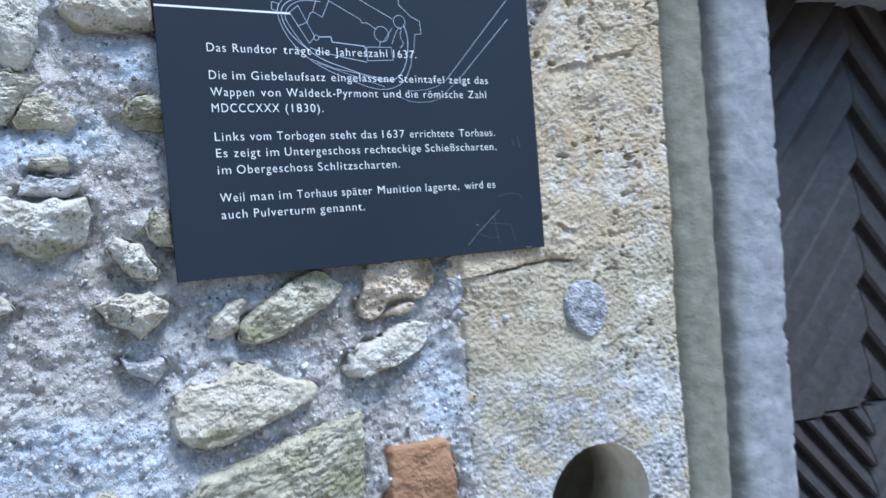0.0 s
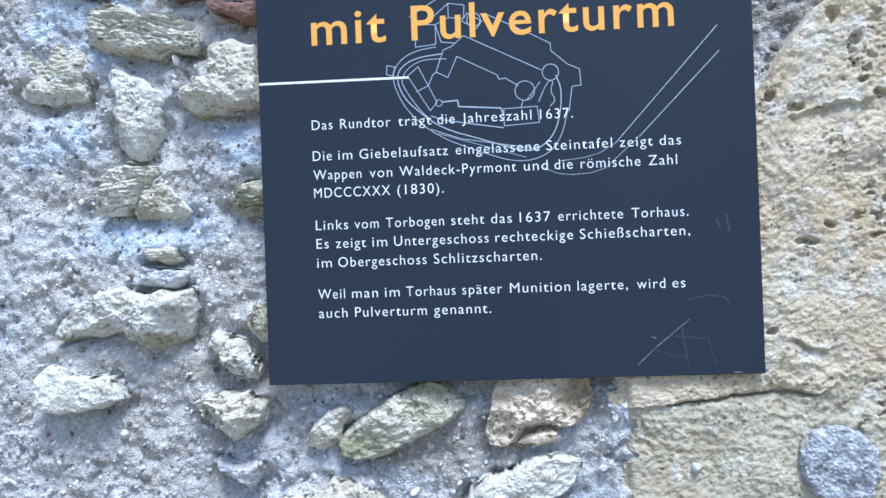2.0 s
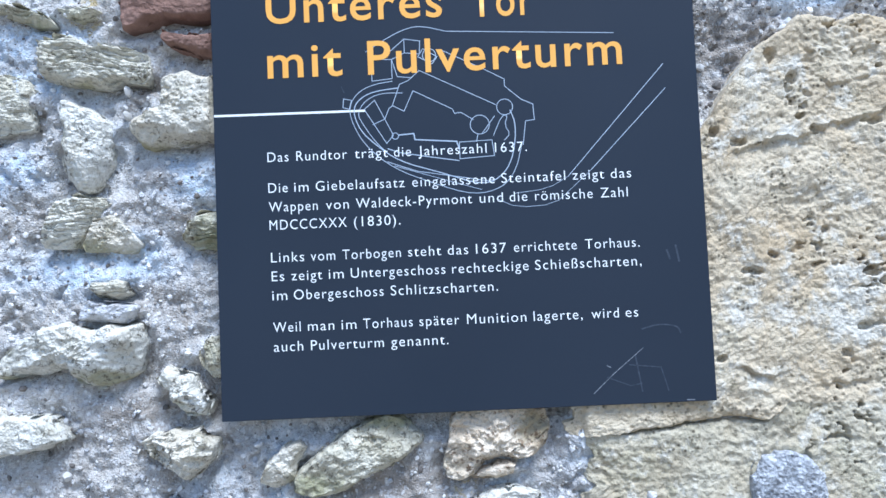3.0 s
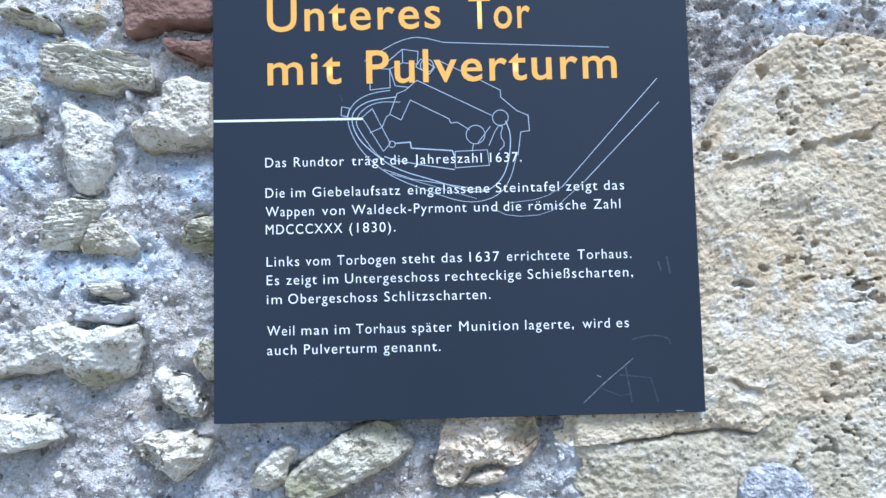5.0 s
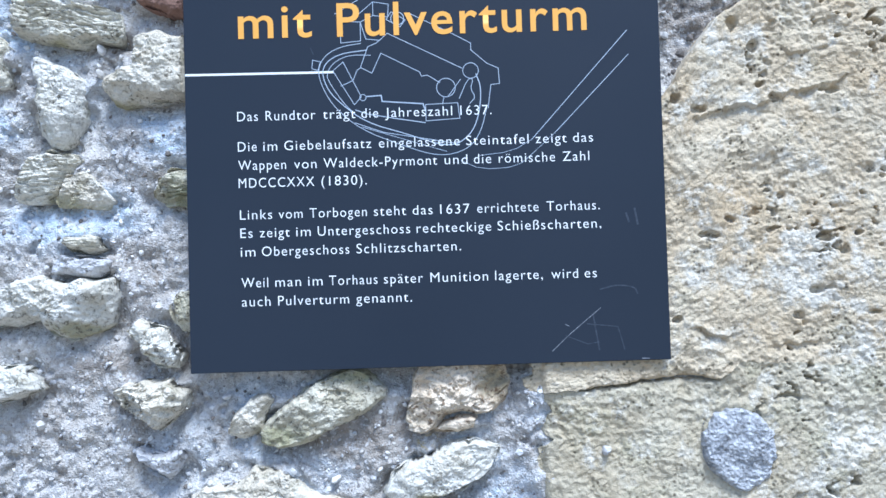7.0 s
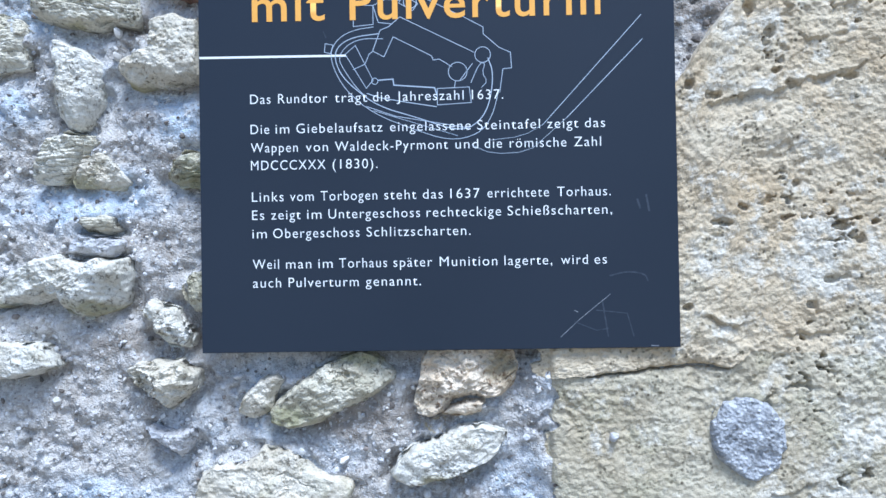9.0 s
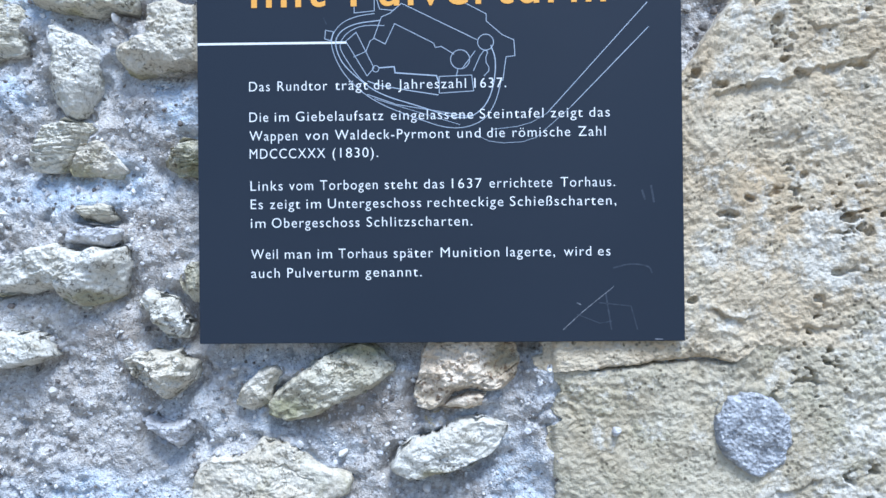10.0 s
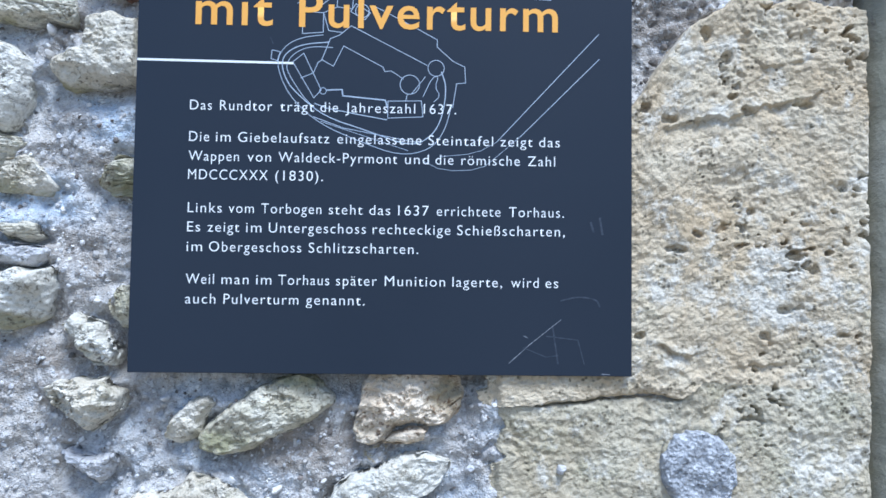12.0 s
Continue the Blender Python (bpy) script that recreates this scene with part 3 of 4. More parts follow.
stone(0.132, 1.231, ((-126, 13), (-87, 19), (-40, 33), (36, 48), (102, 65), (103, 31), (102, -12), (100, -54), (93, -78), (-134, -87), (-160, -40)), 0.016, MOSSY_BEDDED, 28, under=0.1, bed=0.005, turn=16, breaks=2)
stone(0.318, 1.172, ((-53, 56), (-47, 63), (40, 62), (50, 50), (55, 10), (57, -30), (58, -70), (-56, -70), (-55, 5)), 0.014, BRICK_ORANGE, 29, under=0.04, upper=0.03, breaks=1, rough=0.5, split=0.3, name="brick", label="orange brick bedded on end")
stone(-0.101, 1.238, ((-17, 5), (-6, 15), (14, 7), (19, -13), (-12, -13)), 0.010, MOSSY, 30)

mortar_face()


def pebble_rim(w, h, tilt, seed, n=9):
    """An uneven oval, in millimetres."""
    rs, out, a = np.random.RandomState(seed), [], radians(tilt)
    for k in range(n):
        t, g = 2 * math.pi * k / n, rs.uniform(0.85, 1.1)
        u, v = math.cos(t) * w * 500 * g, math.sin(t) * h * 500 * g
        out.append((u * math.cos(a) - v * math.sin(a), u * math.sin(a) + v * math.cos(a)))
    return out


# single pebbles in the mortar: place, width, height, tilt
PEBBLES = ((0.099, 1.284, 0.008, 0.014, -5), (0.210, 1.377, 0.010, 0.007, 20), (0.257, 1.325, 0.010, 0.010, 0), (0.033, 1.467, 0.010, 0.008, 10),
           (-0.186, 1.440, 0.010, 0.012, 15), (0.159, 1.367, 0.014, 0.008, 25), (-0.108, 1.882, 0.007, 0.014, 8), (-0.109, 1.853, 0.007, 0.011, 0),
           (-0.244, 1.651, 0.010, 0.008, 0), (-0.044, 1.578, 0.010, 0.007, -5), (-0.165, 1.400, 0.006, 0.006, 0), (0.190, 1.399, 0.008, 0.006, 30))
for k, (x, z, w, h, tilt) in enumerate(PEBBLES):
    stone(x, z, pebble_rim(w, h, tilt, k), 0.007, GRAIN, 60 + k, under=0.3, upper=0.25, breaks=2, rough=0.6, ragged=0.4, split=0, name="pebble", label="small white pebble in the mortar")


# ---- large tufa blocks beside the gate ----
def ledge(x, z, line, depth, fall, seed):
    """A broken lip along a line: the face steps back under it and comes out again below."""
    lx, lz = zip(*line)
    low = np.interp(x, lx, lz) + 0.012 * fbm(x, 0 * x, z * 0.3, 0.04, 4, 0.6, seed) - z
    ends = smooth(lx[0] - 0.012, lx[0] + 0.03, x) * smooth(lx[-1] + 0.012, lx[-1] - 0.03, x)
    patchy = np.clip(0.65 + 2.2 * fbm(x, 0 * x, z, 0.035, 2, 0.5, seed + 1), 0.05, 1.3)
    lip = 0.25 * np.exp(-np.clip(-low, 0, None) / 0.006) * (low < 0)
    return depth * ends * patchy * (smooth(0, 0.0025, low) * np.exp(-np.clip(low, 0, None) / fall) - lip)


# pits in the upper block: place, half width, half height
PITS = ((0.603, 1.640, 0.013, 0.004), (0.737, 1.633, 0.009, 0.006), (0.751, 1.623, 0.005, 0.004), (0.761, 1.618, 0.006, 0.005), (0.726, 1.572, 0.009, 0.005),
        (0.705, 1.543, 0.006, 0.004), (0.628, 1.658, 0.006, 0.004), (0.561, 1.543, 0.006, 0.005), (0.638, 1.887, 0.006, 0.009), (0.686, 1.799, 0.009, 0.005),
        (0.669, 1.816, 0.006, 0.004), (0.595, 1.789, 0.009, 0.005), (0.751, 1.807, 0.011, 0.004), (0.568, 1.801, 0.006, 0.005), (0.661, 1.860, 0.007, 0.007))


def tufa_depth(x, z):
    o = np.zeros_like(x)
    y = 0.009 + 0.010 * fbm(x, o, z, 0.17, 3, 0.5, 31) + 0.0045 * fbm(x, o, z, 0.055, 4, 0.55, 32) + 0.0026 * fbm(x, o, z * 1.1, 0.008, 3, 0.65, 34)
    right = smooth(0.60, 0.74, x)
    pit = fbm(x, o, z * 1.25, 0.013, 2, 0.5, 33)
    patchy = smooth(-0.02, 0.28, fbm(x, o, z, 0.08, 2, 0.5, 39))
    y += (0.1 + patchy) * (0.001 + 0.014 * right) * smooth(0.27, 0.38, pit)
    coarse = smooth(0.05, 0.3, fbm(x, o, z, 0.11, 2, 0.5, 61))
    y += coarse * 0.0060 * np.abs(fbm(x, o, z * 1.2, 0.022, 3, 0.6, 62))
    wx, wz = x + 0.005 * fbm(x, o, z, 0.014, 2, 0.5, 63), z + 0.005 * fbm(x, o, z, 0.014, 2, 0.5, 64)
    for cx, cz, rx, rz in PITS:
        y += 0.011 * smooth(1.25, 0.55, ((wx - cx) / rx) ** 2 + ((wz - cz) / rz) ** 2)
    y += ledge(x, z, ((0.585, 1.775), (0.626, 1.788), (0.654, 1.790), (0.682, 1.798), (0.720, 1.811), (0.770, 1.820)), 0.009, 0.018, 65)
    y += ledge(x, z, ((0.562, 1.531), (0.606, 1.525), (0.638, 1.526), (0.665, 1.517), (0.730, 1.512)), 0.007, 0.008, 66)
    y += ledge(x, z, ((0.606, 1.462), (0.619, 1.480), (0.636, 1.492), (0.676, 1.488), (0.690, 1.484)), 0.008, 0.014, 67)
    y += ledge(x, z, ((0.680, 1.868), (0.701, 1.856), (0.739, 1.853), (0.765, 1.862)), 0.007, 0.010, 68)
    y += ledge(x, z, ((0.600, 1.862), (0.640, 1.872), (0.690, 1.885)), 0.005, 0.012, 69)
    y += ledge(x, z, ((0.640, 1.320), (0.690, 1.338), (0.740, 1.330)), 0.006, 0.012, 70)
    y += ledge(x, z, ((0.420, 1.306), (0.470, 1.312), (0.520, 1.304), (0.560, 1.265)), -0.004, 0.030, 71)
    return np.where((x < 0.553) & (z > 1.496), np.maximum(y, 0.0058), y)


def gate_edge(z):
    return 0.826 + 0.008 * fbm(np.zeros_like(z), np.zeros_like(z), z, 0.07, 3, 0.55, 35)


def crack_line(x):
    """Height of the ragged joint between the two blocks."""
    z = np.interp(x, (0.40, 0.43, 0.487, 0.525, 0.553, 0.582, 0.606, 0.619, 0.636, 0.66, 0.83), (1.461, 1.464, 1.468, 1.473, 1.477, 1.476, 1.472, 1.480, 1.492, 1.491, 1.48))
    return z + 0.005 * fbm(x, np.zeros_like(x), np.zeros_like(x), 0.045, 4, 0.65, 36)


def block(name, left, right, bottom, top, nu, nv, extra, label, hole=None, joint=(0, 0), material=TUFF):
    """A block between four ragged edges, its face a rough relief that turns back into the wall at the edges."""
    u, v = np.meshgrid(np.linspace(0, 1, nu), np.linspace(0, 1, nv), indexing="ij")
    u, v = u.ravel(), v.ravel()
    x = left + (right - left) * u
    zb, zt = bottom(x), top(x)
    z = zb + (zt - zb) * v
    x = x + smooth(0.0, 1.0, u) * (gate_edge(z) - right) + (1 - smooth(0, 0.12, u)) * (0.040 * fbm(x * 0, x * 0, z, 0.08, 5, 0.62, 37) - 0.004)
    heal = np.maximum(smooth(0.60, 0.63, x), smooth(0.455, 0.435, x))  # the joint between the blocks closes at both ends
    edge = np.minimum(np.minimum(x - left, (right - x) + 0.002), np.minimum(z - zb + heal * joint[0], zt - z + heal * joint[1]))
    edge = np.clip(edge, 0, None)
    y = tufa_depth(x, z) + extra(x, z) + 0.007 * np.exp(-edge / 0.0015) + 0.002 * np.exp(-edge / 0.010)
    rim = (u == 0) | (u == 1) | ((v == 0) & (heal * joint[0] < 0.05)) | ((v == 1) & (heal * joint[1] < 0.05))
    y = np.where(rim, 0.075, y)
    faces = grid_faces(nu, nv)
    if hole:
        hx, hz, hr = hole
        far = (x - hx) ** 2 + (z - hz) ** 2 > hr * hr
        faces = faces[far[faces].all(1)]
    return mesh_ob(name, np.stack([x, y, z], 1), faces.tolist(), material, wall, label)


def upper_top(x):
    t = np.interp(x, (0.40, 0.554, 0.569, 0.596, 0.619, 0.658, 0.675, 0.703, 0.74, 0.83), (1.66, 1.809, 1.824, 1.868, 1.896, 1.920, 1.936, 1.930, 1.931, 1.922))
    return t + 0.006 * fbm(x, x * 0, x * 0, 0.03, 4, 0.6, 38)


block("block", 0.402, 0.826, crack_line, upper_top, 320, 340,
      lambda x, z: -0.002 * smooth(0.66, 0.58, x) * smooth(0.03, 0.0, z - crack_line(x)), "big pitted cream tufa block", joint=(0.1, 0))
block("block", 0.402, 0.826, lambda x: 0.88 + 0 * x, lambda x: crack_line(x) - 0.0012 * smooth(0.62, 0.58, x), 320, 420,
      lambda x, z: 0.002 * smooth(0.66, 0.58, x), "greenish cream tufa block with a round hole", HOLE, (0, 0.1), TUFF_LOW)


def drain_hole():
    hx, hz, hr = HOLE
    n, rings = 64, ((0.008, 0.007), (0.020, 0.001), (0.06, -0.002), (0.15, -0.004), (0.153, 0.082), (0.60, 0.082), (0.605, -0.10))
    verts, faces = [], []
    for y, dr in rings:
        for k in range(n):
            a = 2 * math.pi * k / n
            r = hr + dr + 0.003 * noise.noise((math.cos(a) * 3, y * 20, math.sin(a) * 3))
            verts.append((hx + r * math.cos(a), y + 0.004, hz + r * math.sin(a)))
    for i in range(len(rings) - 1):
        for k in range(n):
            q = (k + 1) % n
            faces.append((i * n + k, i * n + q, (i + 1) * n + q, (i + 1) * n + k))
    return mesh_ob("hole_lining", verts, faces, BORED, wall, "smooth round hole bored into the stone")


drain_hole()
stone(0.627, 1.391, ((-43, 20), (-30, 44), (0, 50), (26, 44), (44, 18), (46, -12), (38, -36), (16, -50), (-4, -48), (-34, -26), (-46, -8)), 0.0200, CEMENT, 40, under=0.04, upper=0.03, breaks=0, rough=0.9, split=0.2, name="cement_patch", label="grey cement patch in the tufa")
stone(0.475, 1.394, pebble_rim(0.017, 0.015, 10, 5), 0.022, CRUST, 41, under=0.3, upper=0.2, breaks=2, rough=0.6, ragged=0.4, split=0, name="pebble")


# ---- loose grit in the mortar ----
def grit(material, count, seed, biggest, label, x0=-0.45, x1=0.42, z0=1.05, z1=2.10):
    """Small grains and pebbles sticking out of the mortar."""
    rs = np.random.RandomState(seed)
    ico = bmesh.new()
    bmesh.ops.create_icosphere(ico, subdivisions=1, radius=1)
    base = np.array([v.co for v in ico.verts])
    tris = np.array([[v.index for v in f.verts] for f in ico.faces])
    ico.free()
    verts, faces, total = [], [], 0
    x, z = rs.uniform(x0, x1, count), rs.uniform(z0, z1, count)
    y = mortar_depth(x, z)
    for i in range(count):
        r = 0.0009 + biggest * rs.rand() ** 4
        shape = base * rs.uniform(0.55, 1.3, 3) * r * rs.uniform(0.7, 1.2, (len(base), 1))
        a = rs.uniform(0, math.pi)
        turned = np.stack([shape[:, 0] * math.cos(a) - shape[:, 2] * math.sin(a), shape[:, 1], shape[:, 0] * math.sin(a) + shape[:, 2] * math.cos(a)], 1)
        verts.append(turned + (x[i], y[i] - r * 0.3, z[i]))
        faces.append(tris + total)
        total += len(base)
    ob = mesh_ob("grit", np.concatenate(verts), np.concatenate(faces).tolist(), material, wall, label, flat=True)
    return tagged(ob, kind="stuff")


grit(GRAIN, 6500, 11, 0.0032, "white quartz grit in the mortar")
grit(CRUST, 3600, 12, 0.0036, "grey gravel in the mortar")
grit(FLINT, 2000, 13, 0.0032, "dark grit in the mortar")
grit(GRAIN, 420, 14, 0.0050, "white grit in the mortar over the block", 0.54, 0.82, 1.83, 2.15)
grit(FLINT, 500, 15, 0.0050, "dark grit in the mortar over the block", 0.54, 0.82, 1.83, 2.15)


# ---- the gate's stone jamb ----
def jamb(name, mirror=None):
    prof = [(0.829, 0.075), (0.830, 0.040), (0.834, 0.026), (0.842, 0.015), (0.855, 0.009), (0.875, 0.006), (0.905, 0.0065), (0.924, 0.010),
            (0.932, 0.018), (0.936, 0.034), (0.940, 0.050), (0.950, 0.050), (0.956, 0.036), (0.962, 0.021), (0.970, 0.012), (0.984, 0.009),
            (1.004, 0.008), (1.030, 0.008), (1.065, 0.008), (1.092, 0.009), (1.103, 0.013), (1.109, 0.022), (1.111, 0.05), (1.112, 0.10), (1.112, 0.26)]
    fine = []
    for (x0, y0), (x1, y1) in zip(prof, prof[1:]):
        k = max(1, int(math.hypot(x1 - x0, y1 - y0) / 0.006))
        fine += [(x0 + (x1 - x0) * i / k, y0 + (y1 - y0) * i / k) for i in range(k)]
    fine.append(prof[-1])
    zs = np.concatenate([np.linspace(0, 0.8, 30), np.arange(0.81, 2.0, 0.005)])
    p = np.array(fine)
    x, z = np.repeat(p[:, 0], len(zs)), np.tile(zs, len(p))
    y = np.repeat(p[:, 1], len(zs))
    o = np.zeros_like(x)
    chip = smooth(0.10, 0.45, fbm(x * 0.5, y * 0.5, z, 0.045, 3, 0.6, 51)) * np.exp(-np.abs(x - 1.106) / 0.012)
    y = y + 0.004 * fbm(x, o, z, 0.05, 4, 0.6, 52) + 0.010 * chip
    x = x + (0.004 * fbm(x, y, z, 0.05, 3, 0.6, 53) - 0.012 * chip) * smooth(0.84, 0.87, x)
    if mirror:
        x = 2 * mirror - x
    faces = grid_faces(len(p), len(zs))
    return tagged(mesh_ob(name, np.stack([x, y, z], 1), faces.tolist(), JAMB), "moulded grey sandstone door jamb stained by algae", "door jamb", kind="structure")


GATE = 1.580  # the door's middle
jamb("door_jamb_1")
jamb("door_jamb_2", GATE)
tagged(part("door_lintel", box(0.84, 2.32, -0.03, 0.26, 1.995, 2.16, 0.006), JAMB), "grey sandstone lintel over the door", "lintel", kind="structure")


# ---- the gate's door, clad with slanting boards ----
def chevron_door():
    door = tagged(new("door_1"), "closed dark weathered oak door clad with slanting boards", "door", kind="structure")
    door.location = (GATE, 0.19, 0)
    x0, x1, z0, z1, split = -0.466, 0.466, 0.02, 2.02, 1.040
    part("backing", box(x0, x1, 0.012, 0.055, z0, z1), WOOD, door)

    def boards(xa, xb, za, zb, slope, pitch):
        """Boards at 45 degrees that fill the field from xa to xb and za to zb, each overlapping the next."""
        low, k = min(za - (xb - xa), za) - 0.1, pitch / 0.135
        n = int((zb - low + xb - xa) / pitch) + 2
        for i in range(n):
            c = low + i * pitch
            bm = bmesh.new()
            prof = ((0.0, 0.018), (0.002, -0.010), (0.014, -0.018), (0.055, -0.012), (0.100, 0.000), (0.128, 0.012), (0.134, 0.016))
            rows = []
            for xx in (xa, xb):
                lift = slope * (xx - xa if slope > 0 else xx - xb)
                rows.append([bm.verts.new((xx, yy, c + d * k + lift)) for d, yy in prof] + [bm.verts.new((xx, 0.03, c + 0.134 * k + lift)), bm.verts.new((xx, 0.03, c + lift))])
            count = len(rows[0])
            for j in range(count):
                bm.faces.new((rows[0][j], rows[0][(j + 1) % count], rows[1][(j + 1) % count], rows[1][j]))
            for r in rows:
                bm.faces.new(r)
            for co, no in (((0, 0, za), (0, 0, -1)), ((0, 0, zb), (0, 0, 1))):
                cut = bmesh.ops.bisect_plane(bm, geom=bm.verts[:] + bm.edges[:] + bm.faces[:], plane_co=co, plane_no=no, clear_outer=True)
                bmesh.ops.holes_fill(bm, edges=[e for e in cut["geom_cut"] if isinstance(e, bmesh.types.BMEdge)])
            if len(bm.faces) > 3:
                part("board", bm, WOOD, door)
            else:
                bm.free()

    boards(x0, -0.002, split + 0.003, z1, 1, 0.135)
    boards(0.002, x1, split + 0.003, z1, -1, 0.135)
    boards(x0, -0.002, z0, split - 0.003, -1, 0.075)
    boards(0.002, x1, z0, split - 0.003, 1, 0.075)


chevron_door()


# ---- the sign ----
SIGN_W, SIGN_Z, SIGN_TOP = 0.55, 1.4985, 2.065
sign = tagged(new("information_sign"), "dark navy information sign with white and amber lettering", "sign")
sign.location = (0, 0, SIGN_Z)
FACE = -0.0004


def local(ob):
    """Hang a part built in world places under the sign."""
    ob.parent = sign
    ob.matrix_parent_inverse = Matrix.Translation((0, 0, -SIGN_Z))
    return ob


local(part("panel", box(0, SIGN_W, 0.0, 0.005, SIGN_Z, SIGN_TOP, 0.0008), PANEL))
for sx in (0.03, 0.52):
    for sz in (1.53, 2.03):
        bm = bmesh.new()
        bmesh.ops.create_cone(bm, cap_ends=True, segments=20, radius1=0.007, radius2=0.007, depth=0.045, matrix=pose(sx, 0.0275, sz, 90))
        local(part("spacer", bm, STEEL))


def lettering(name, words, x0, x1, base, cap, material, bold=0.0, spacing=1.08, label=""):
    """A line of print from x0 to x1 on a baseline, with capitals cap metres high."""
    data = bpy.data.curves.new(name, "FONT")
    data.body, data.size, data.offset, data.space_character = words, 1.0, bold, spacing
    data.resolution_u = 4
    tmp = bpy.data.objects.new(name, data)
    scene.collection.objects.link(tmp)
    me = bpy.data.meshes.new_from_object(tmp.evaluated_get(bpy.context.evaluated_depsgraph_get()))
    bpy.data.objects.remove(tmp)
    bpy.data.curves.remove(data)
    co = np.empty(len(me.vertices) * 3)
    me.vertices.foreach_get("co", co)
    co = co.reshape(-1, 3)
    lo, hi = co[:, 0].min(), co[:, 0].max()
    out = np.stack([x0 + (co[:, 0] - lo) / (hi - lo) * (x1 - x0), np.full(len(co), FACE), base + co[:, 1] * cap / 0.729], 1)
    me.vertices.foreach_set("co", out.ravel())
    me.materials.clear()
    me.materials.append(material)
    me.update()
    ob = local(new(name, me))
    if label:
        tagged(ob, label)
    return ob


def spelled(word):
    """Splits a printed word into its letters: pieces that overlap along the line belong to one letter."""
    bm = bmesh.new()
    bm.from_mesh(word.data)
    todo, pieces = set(bm.faces), []
    while todo:
        stack, piece = [todo.pop()], []
        while stack:
            f = stack.pop()
            piece.append(f)
            for e in f.edges:
                for g in e.link_faces:
                    if g in todo:
                        todo.remove(g)
                        stack.append(g)
        xs = [v.co.x for f in piece for v in f.verts]
        pieces.append([min(xs), max(xs), piece])
    letters = []
    for lo, hi, piece in sorted(pieces, key=lambda p: p[0]):
        if letters and lo < letters[-1][0]:
            letters[-1][0] = max(hi, letters[-1][0])
            letters[-1][1] += piece
        else:
            letters.append([hi, piece])
    for _, piece in letters:
        verts = list(dict.fromkeys(v for f in piece for v in f.verts))
        index = {v: k for k, v in enumerate(verts)}
        local(mesh_ob("letter", [v.co.copy() for v in verts], [[index[v] for v in f.verts] for f in piece], AMBER, None, "amber printed letter"))
    bm.free()
    me = word.data
    bpy.data.objects.remove(word)
    bpy.data.meshes.remove(me)


for words, left, right, base in (("Unteres", 0.063, 0.264, 1.9455), ("Tor", 0.297, 0.368, 1.9435), ("mit", 0.063, 0.148, 1.8825), ("Pulverturm", 0.177, 0.466, 1.8820)):
    spelled(lettering("title_word", words, left, right, base, 0.0405, AMBER, 0.010, 1.12))



def text_line(base, *words):
    """One line of the white text: each word with its left and right end."""
    for word, left, right in words:
        lettering("printed_word", word, left, right - 0.0012, base, 0.0118, WHITE, -0.006, 1.16)


text_line(1.7865, ("Das", 0.0597, 0.0847), ("Rundtor", 0.0924, 0.1507), ("trägt", 0.1584, 0.1969), ("die", 0.2027, 0.2232), ("Jahreszahl", 0.2302, 0.3085), ("1637.", 0.3168, 0.3540))
text_line(1.7515, ("Die", 0.0597, 0.0826), ("im", 0.0889, 0.1061), ("Giebelaufsatz", 0.1131, 0.2143), ("eingelassene", 0.2219, 0.3161), ("Steintafel", 0.3224, 0.3956), ("zeigt", 0.4026, 0.4395), ("das", 0.4458, 0.4700))
text_line(1.7300, ("Wappen", 0.0597, 0.1157), ("von", 0.1239, 0.1507), ("Waldeck-Pyrmont", 0.1577, 0.2894), ("und", 0.2970, 0.3244), ("die", 0.3307, 0.3517), ("römische", 0.3594, 0.4255), ("Zahl", 0.4332, 0.4650))
text_line(1.7095, ("MDCCCXXX", 0.0597, 0.1476), ("(1830).", 0.1547, 0.2080))
text_line(1.6730, ("Links", 0.0603, 0.0984), ("vom", 0.1048, 0.1333), ("Torbogen", 0.1403, 0.2070), ("steht", 0.2140, 0.2521), ("das", 0.2585, 0.2826), ("1637", 0.2902, 0.3251), ("errichtete", 0.3328, 0.4045), ("Torhaus.", 0.4128, 0.4750))
text_line(1.6520, ("Es", 0.0603, 0.0755), ("zeigt", 0.0825, 0.1180), ("im", 0.1243, 0.1421), ("Untergeschoss", 0.1490, 0.2561), ("rechteckige", 0.2625, 0.3493), ("Schießscharten,", 0.3556, 0.4760))
text_line(1.6305, ("im", 0.0603, 0.0782), ("Obergeschoss", 0.0845, 0.1859), ("Schlitzscharten.", 0.1929, 0.3140))
text_line(1.5950, ("Weil", 0.0603, 0.0920), ("man", 0.0990, 0.1295), ("im", 0.1365, 0.1542), ("Torhaus", 0.1606, 0.2171), ("später", 0.2234, 0.2691), ("Munition", 0.2767, 0.3440), ("lagerte,", 0.3510, 0.4068), ("wird", 0.4157, 0.4474), ("es", 0.4538, 0.4690))
text_line(1.5735, ("auch", 0.0603, 0.0941), ("Pulverturm", 0.1017, 0.1840), ("genannt.", 0.1910, 0.2560))


def drawn(name, pts, width=0.0008, material=None, depth=-0.0002):
    """A thin printed line through points on the sign's face."""
    bm = bmesh.new()
    for (xa, za), (xb, zb) in zip(pts, pts[1:]):
        d = Vector((xb - xa, zb - za)).normalized() * width / 2
        nx, nz = -d.y, d.x
        xa, za, xb, zb = xa - d.x * 0.6, za - d.y * 0.6, xb + d.x * 0.6, zb + d.y * 0.6
        bm.faces.new([bm.verts.new((x, depth, z)) for x, z in ((xa - nx, za - nz), (xb - nx, zb - nz), (xb + nx, zb + nz), (xa + nx, za + nz))])
        depth -= 0.000004
    return local(part(name, bm, material or FINE))


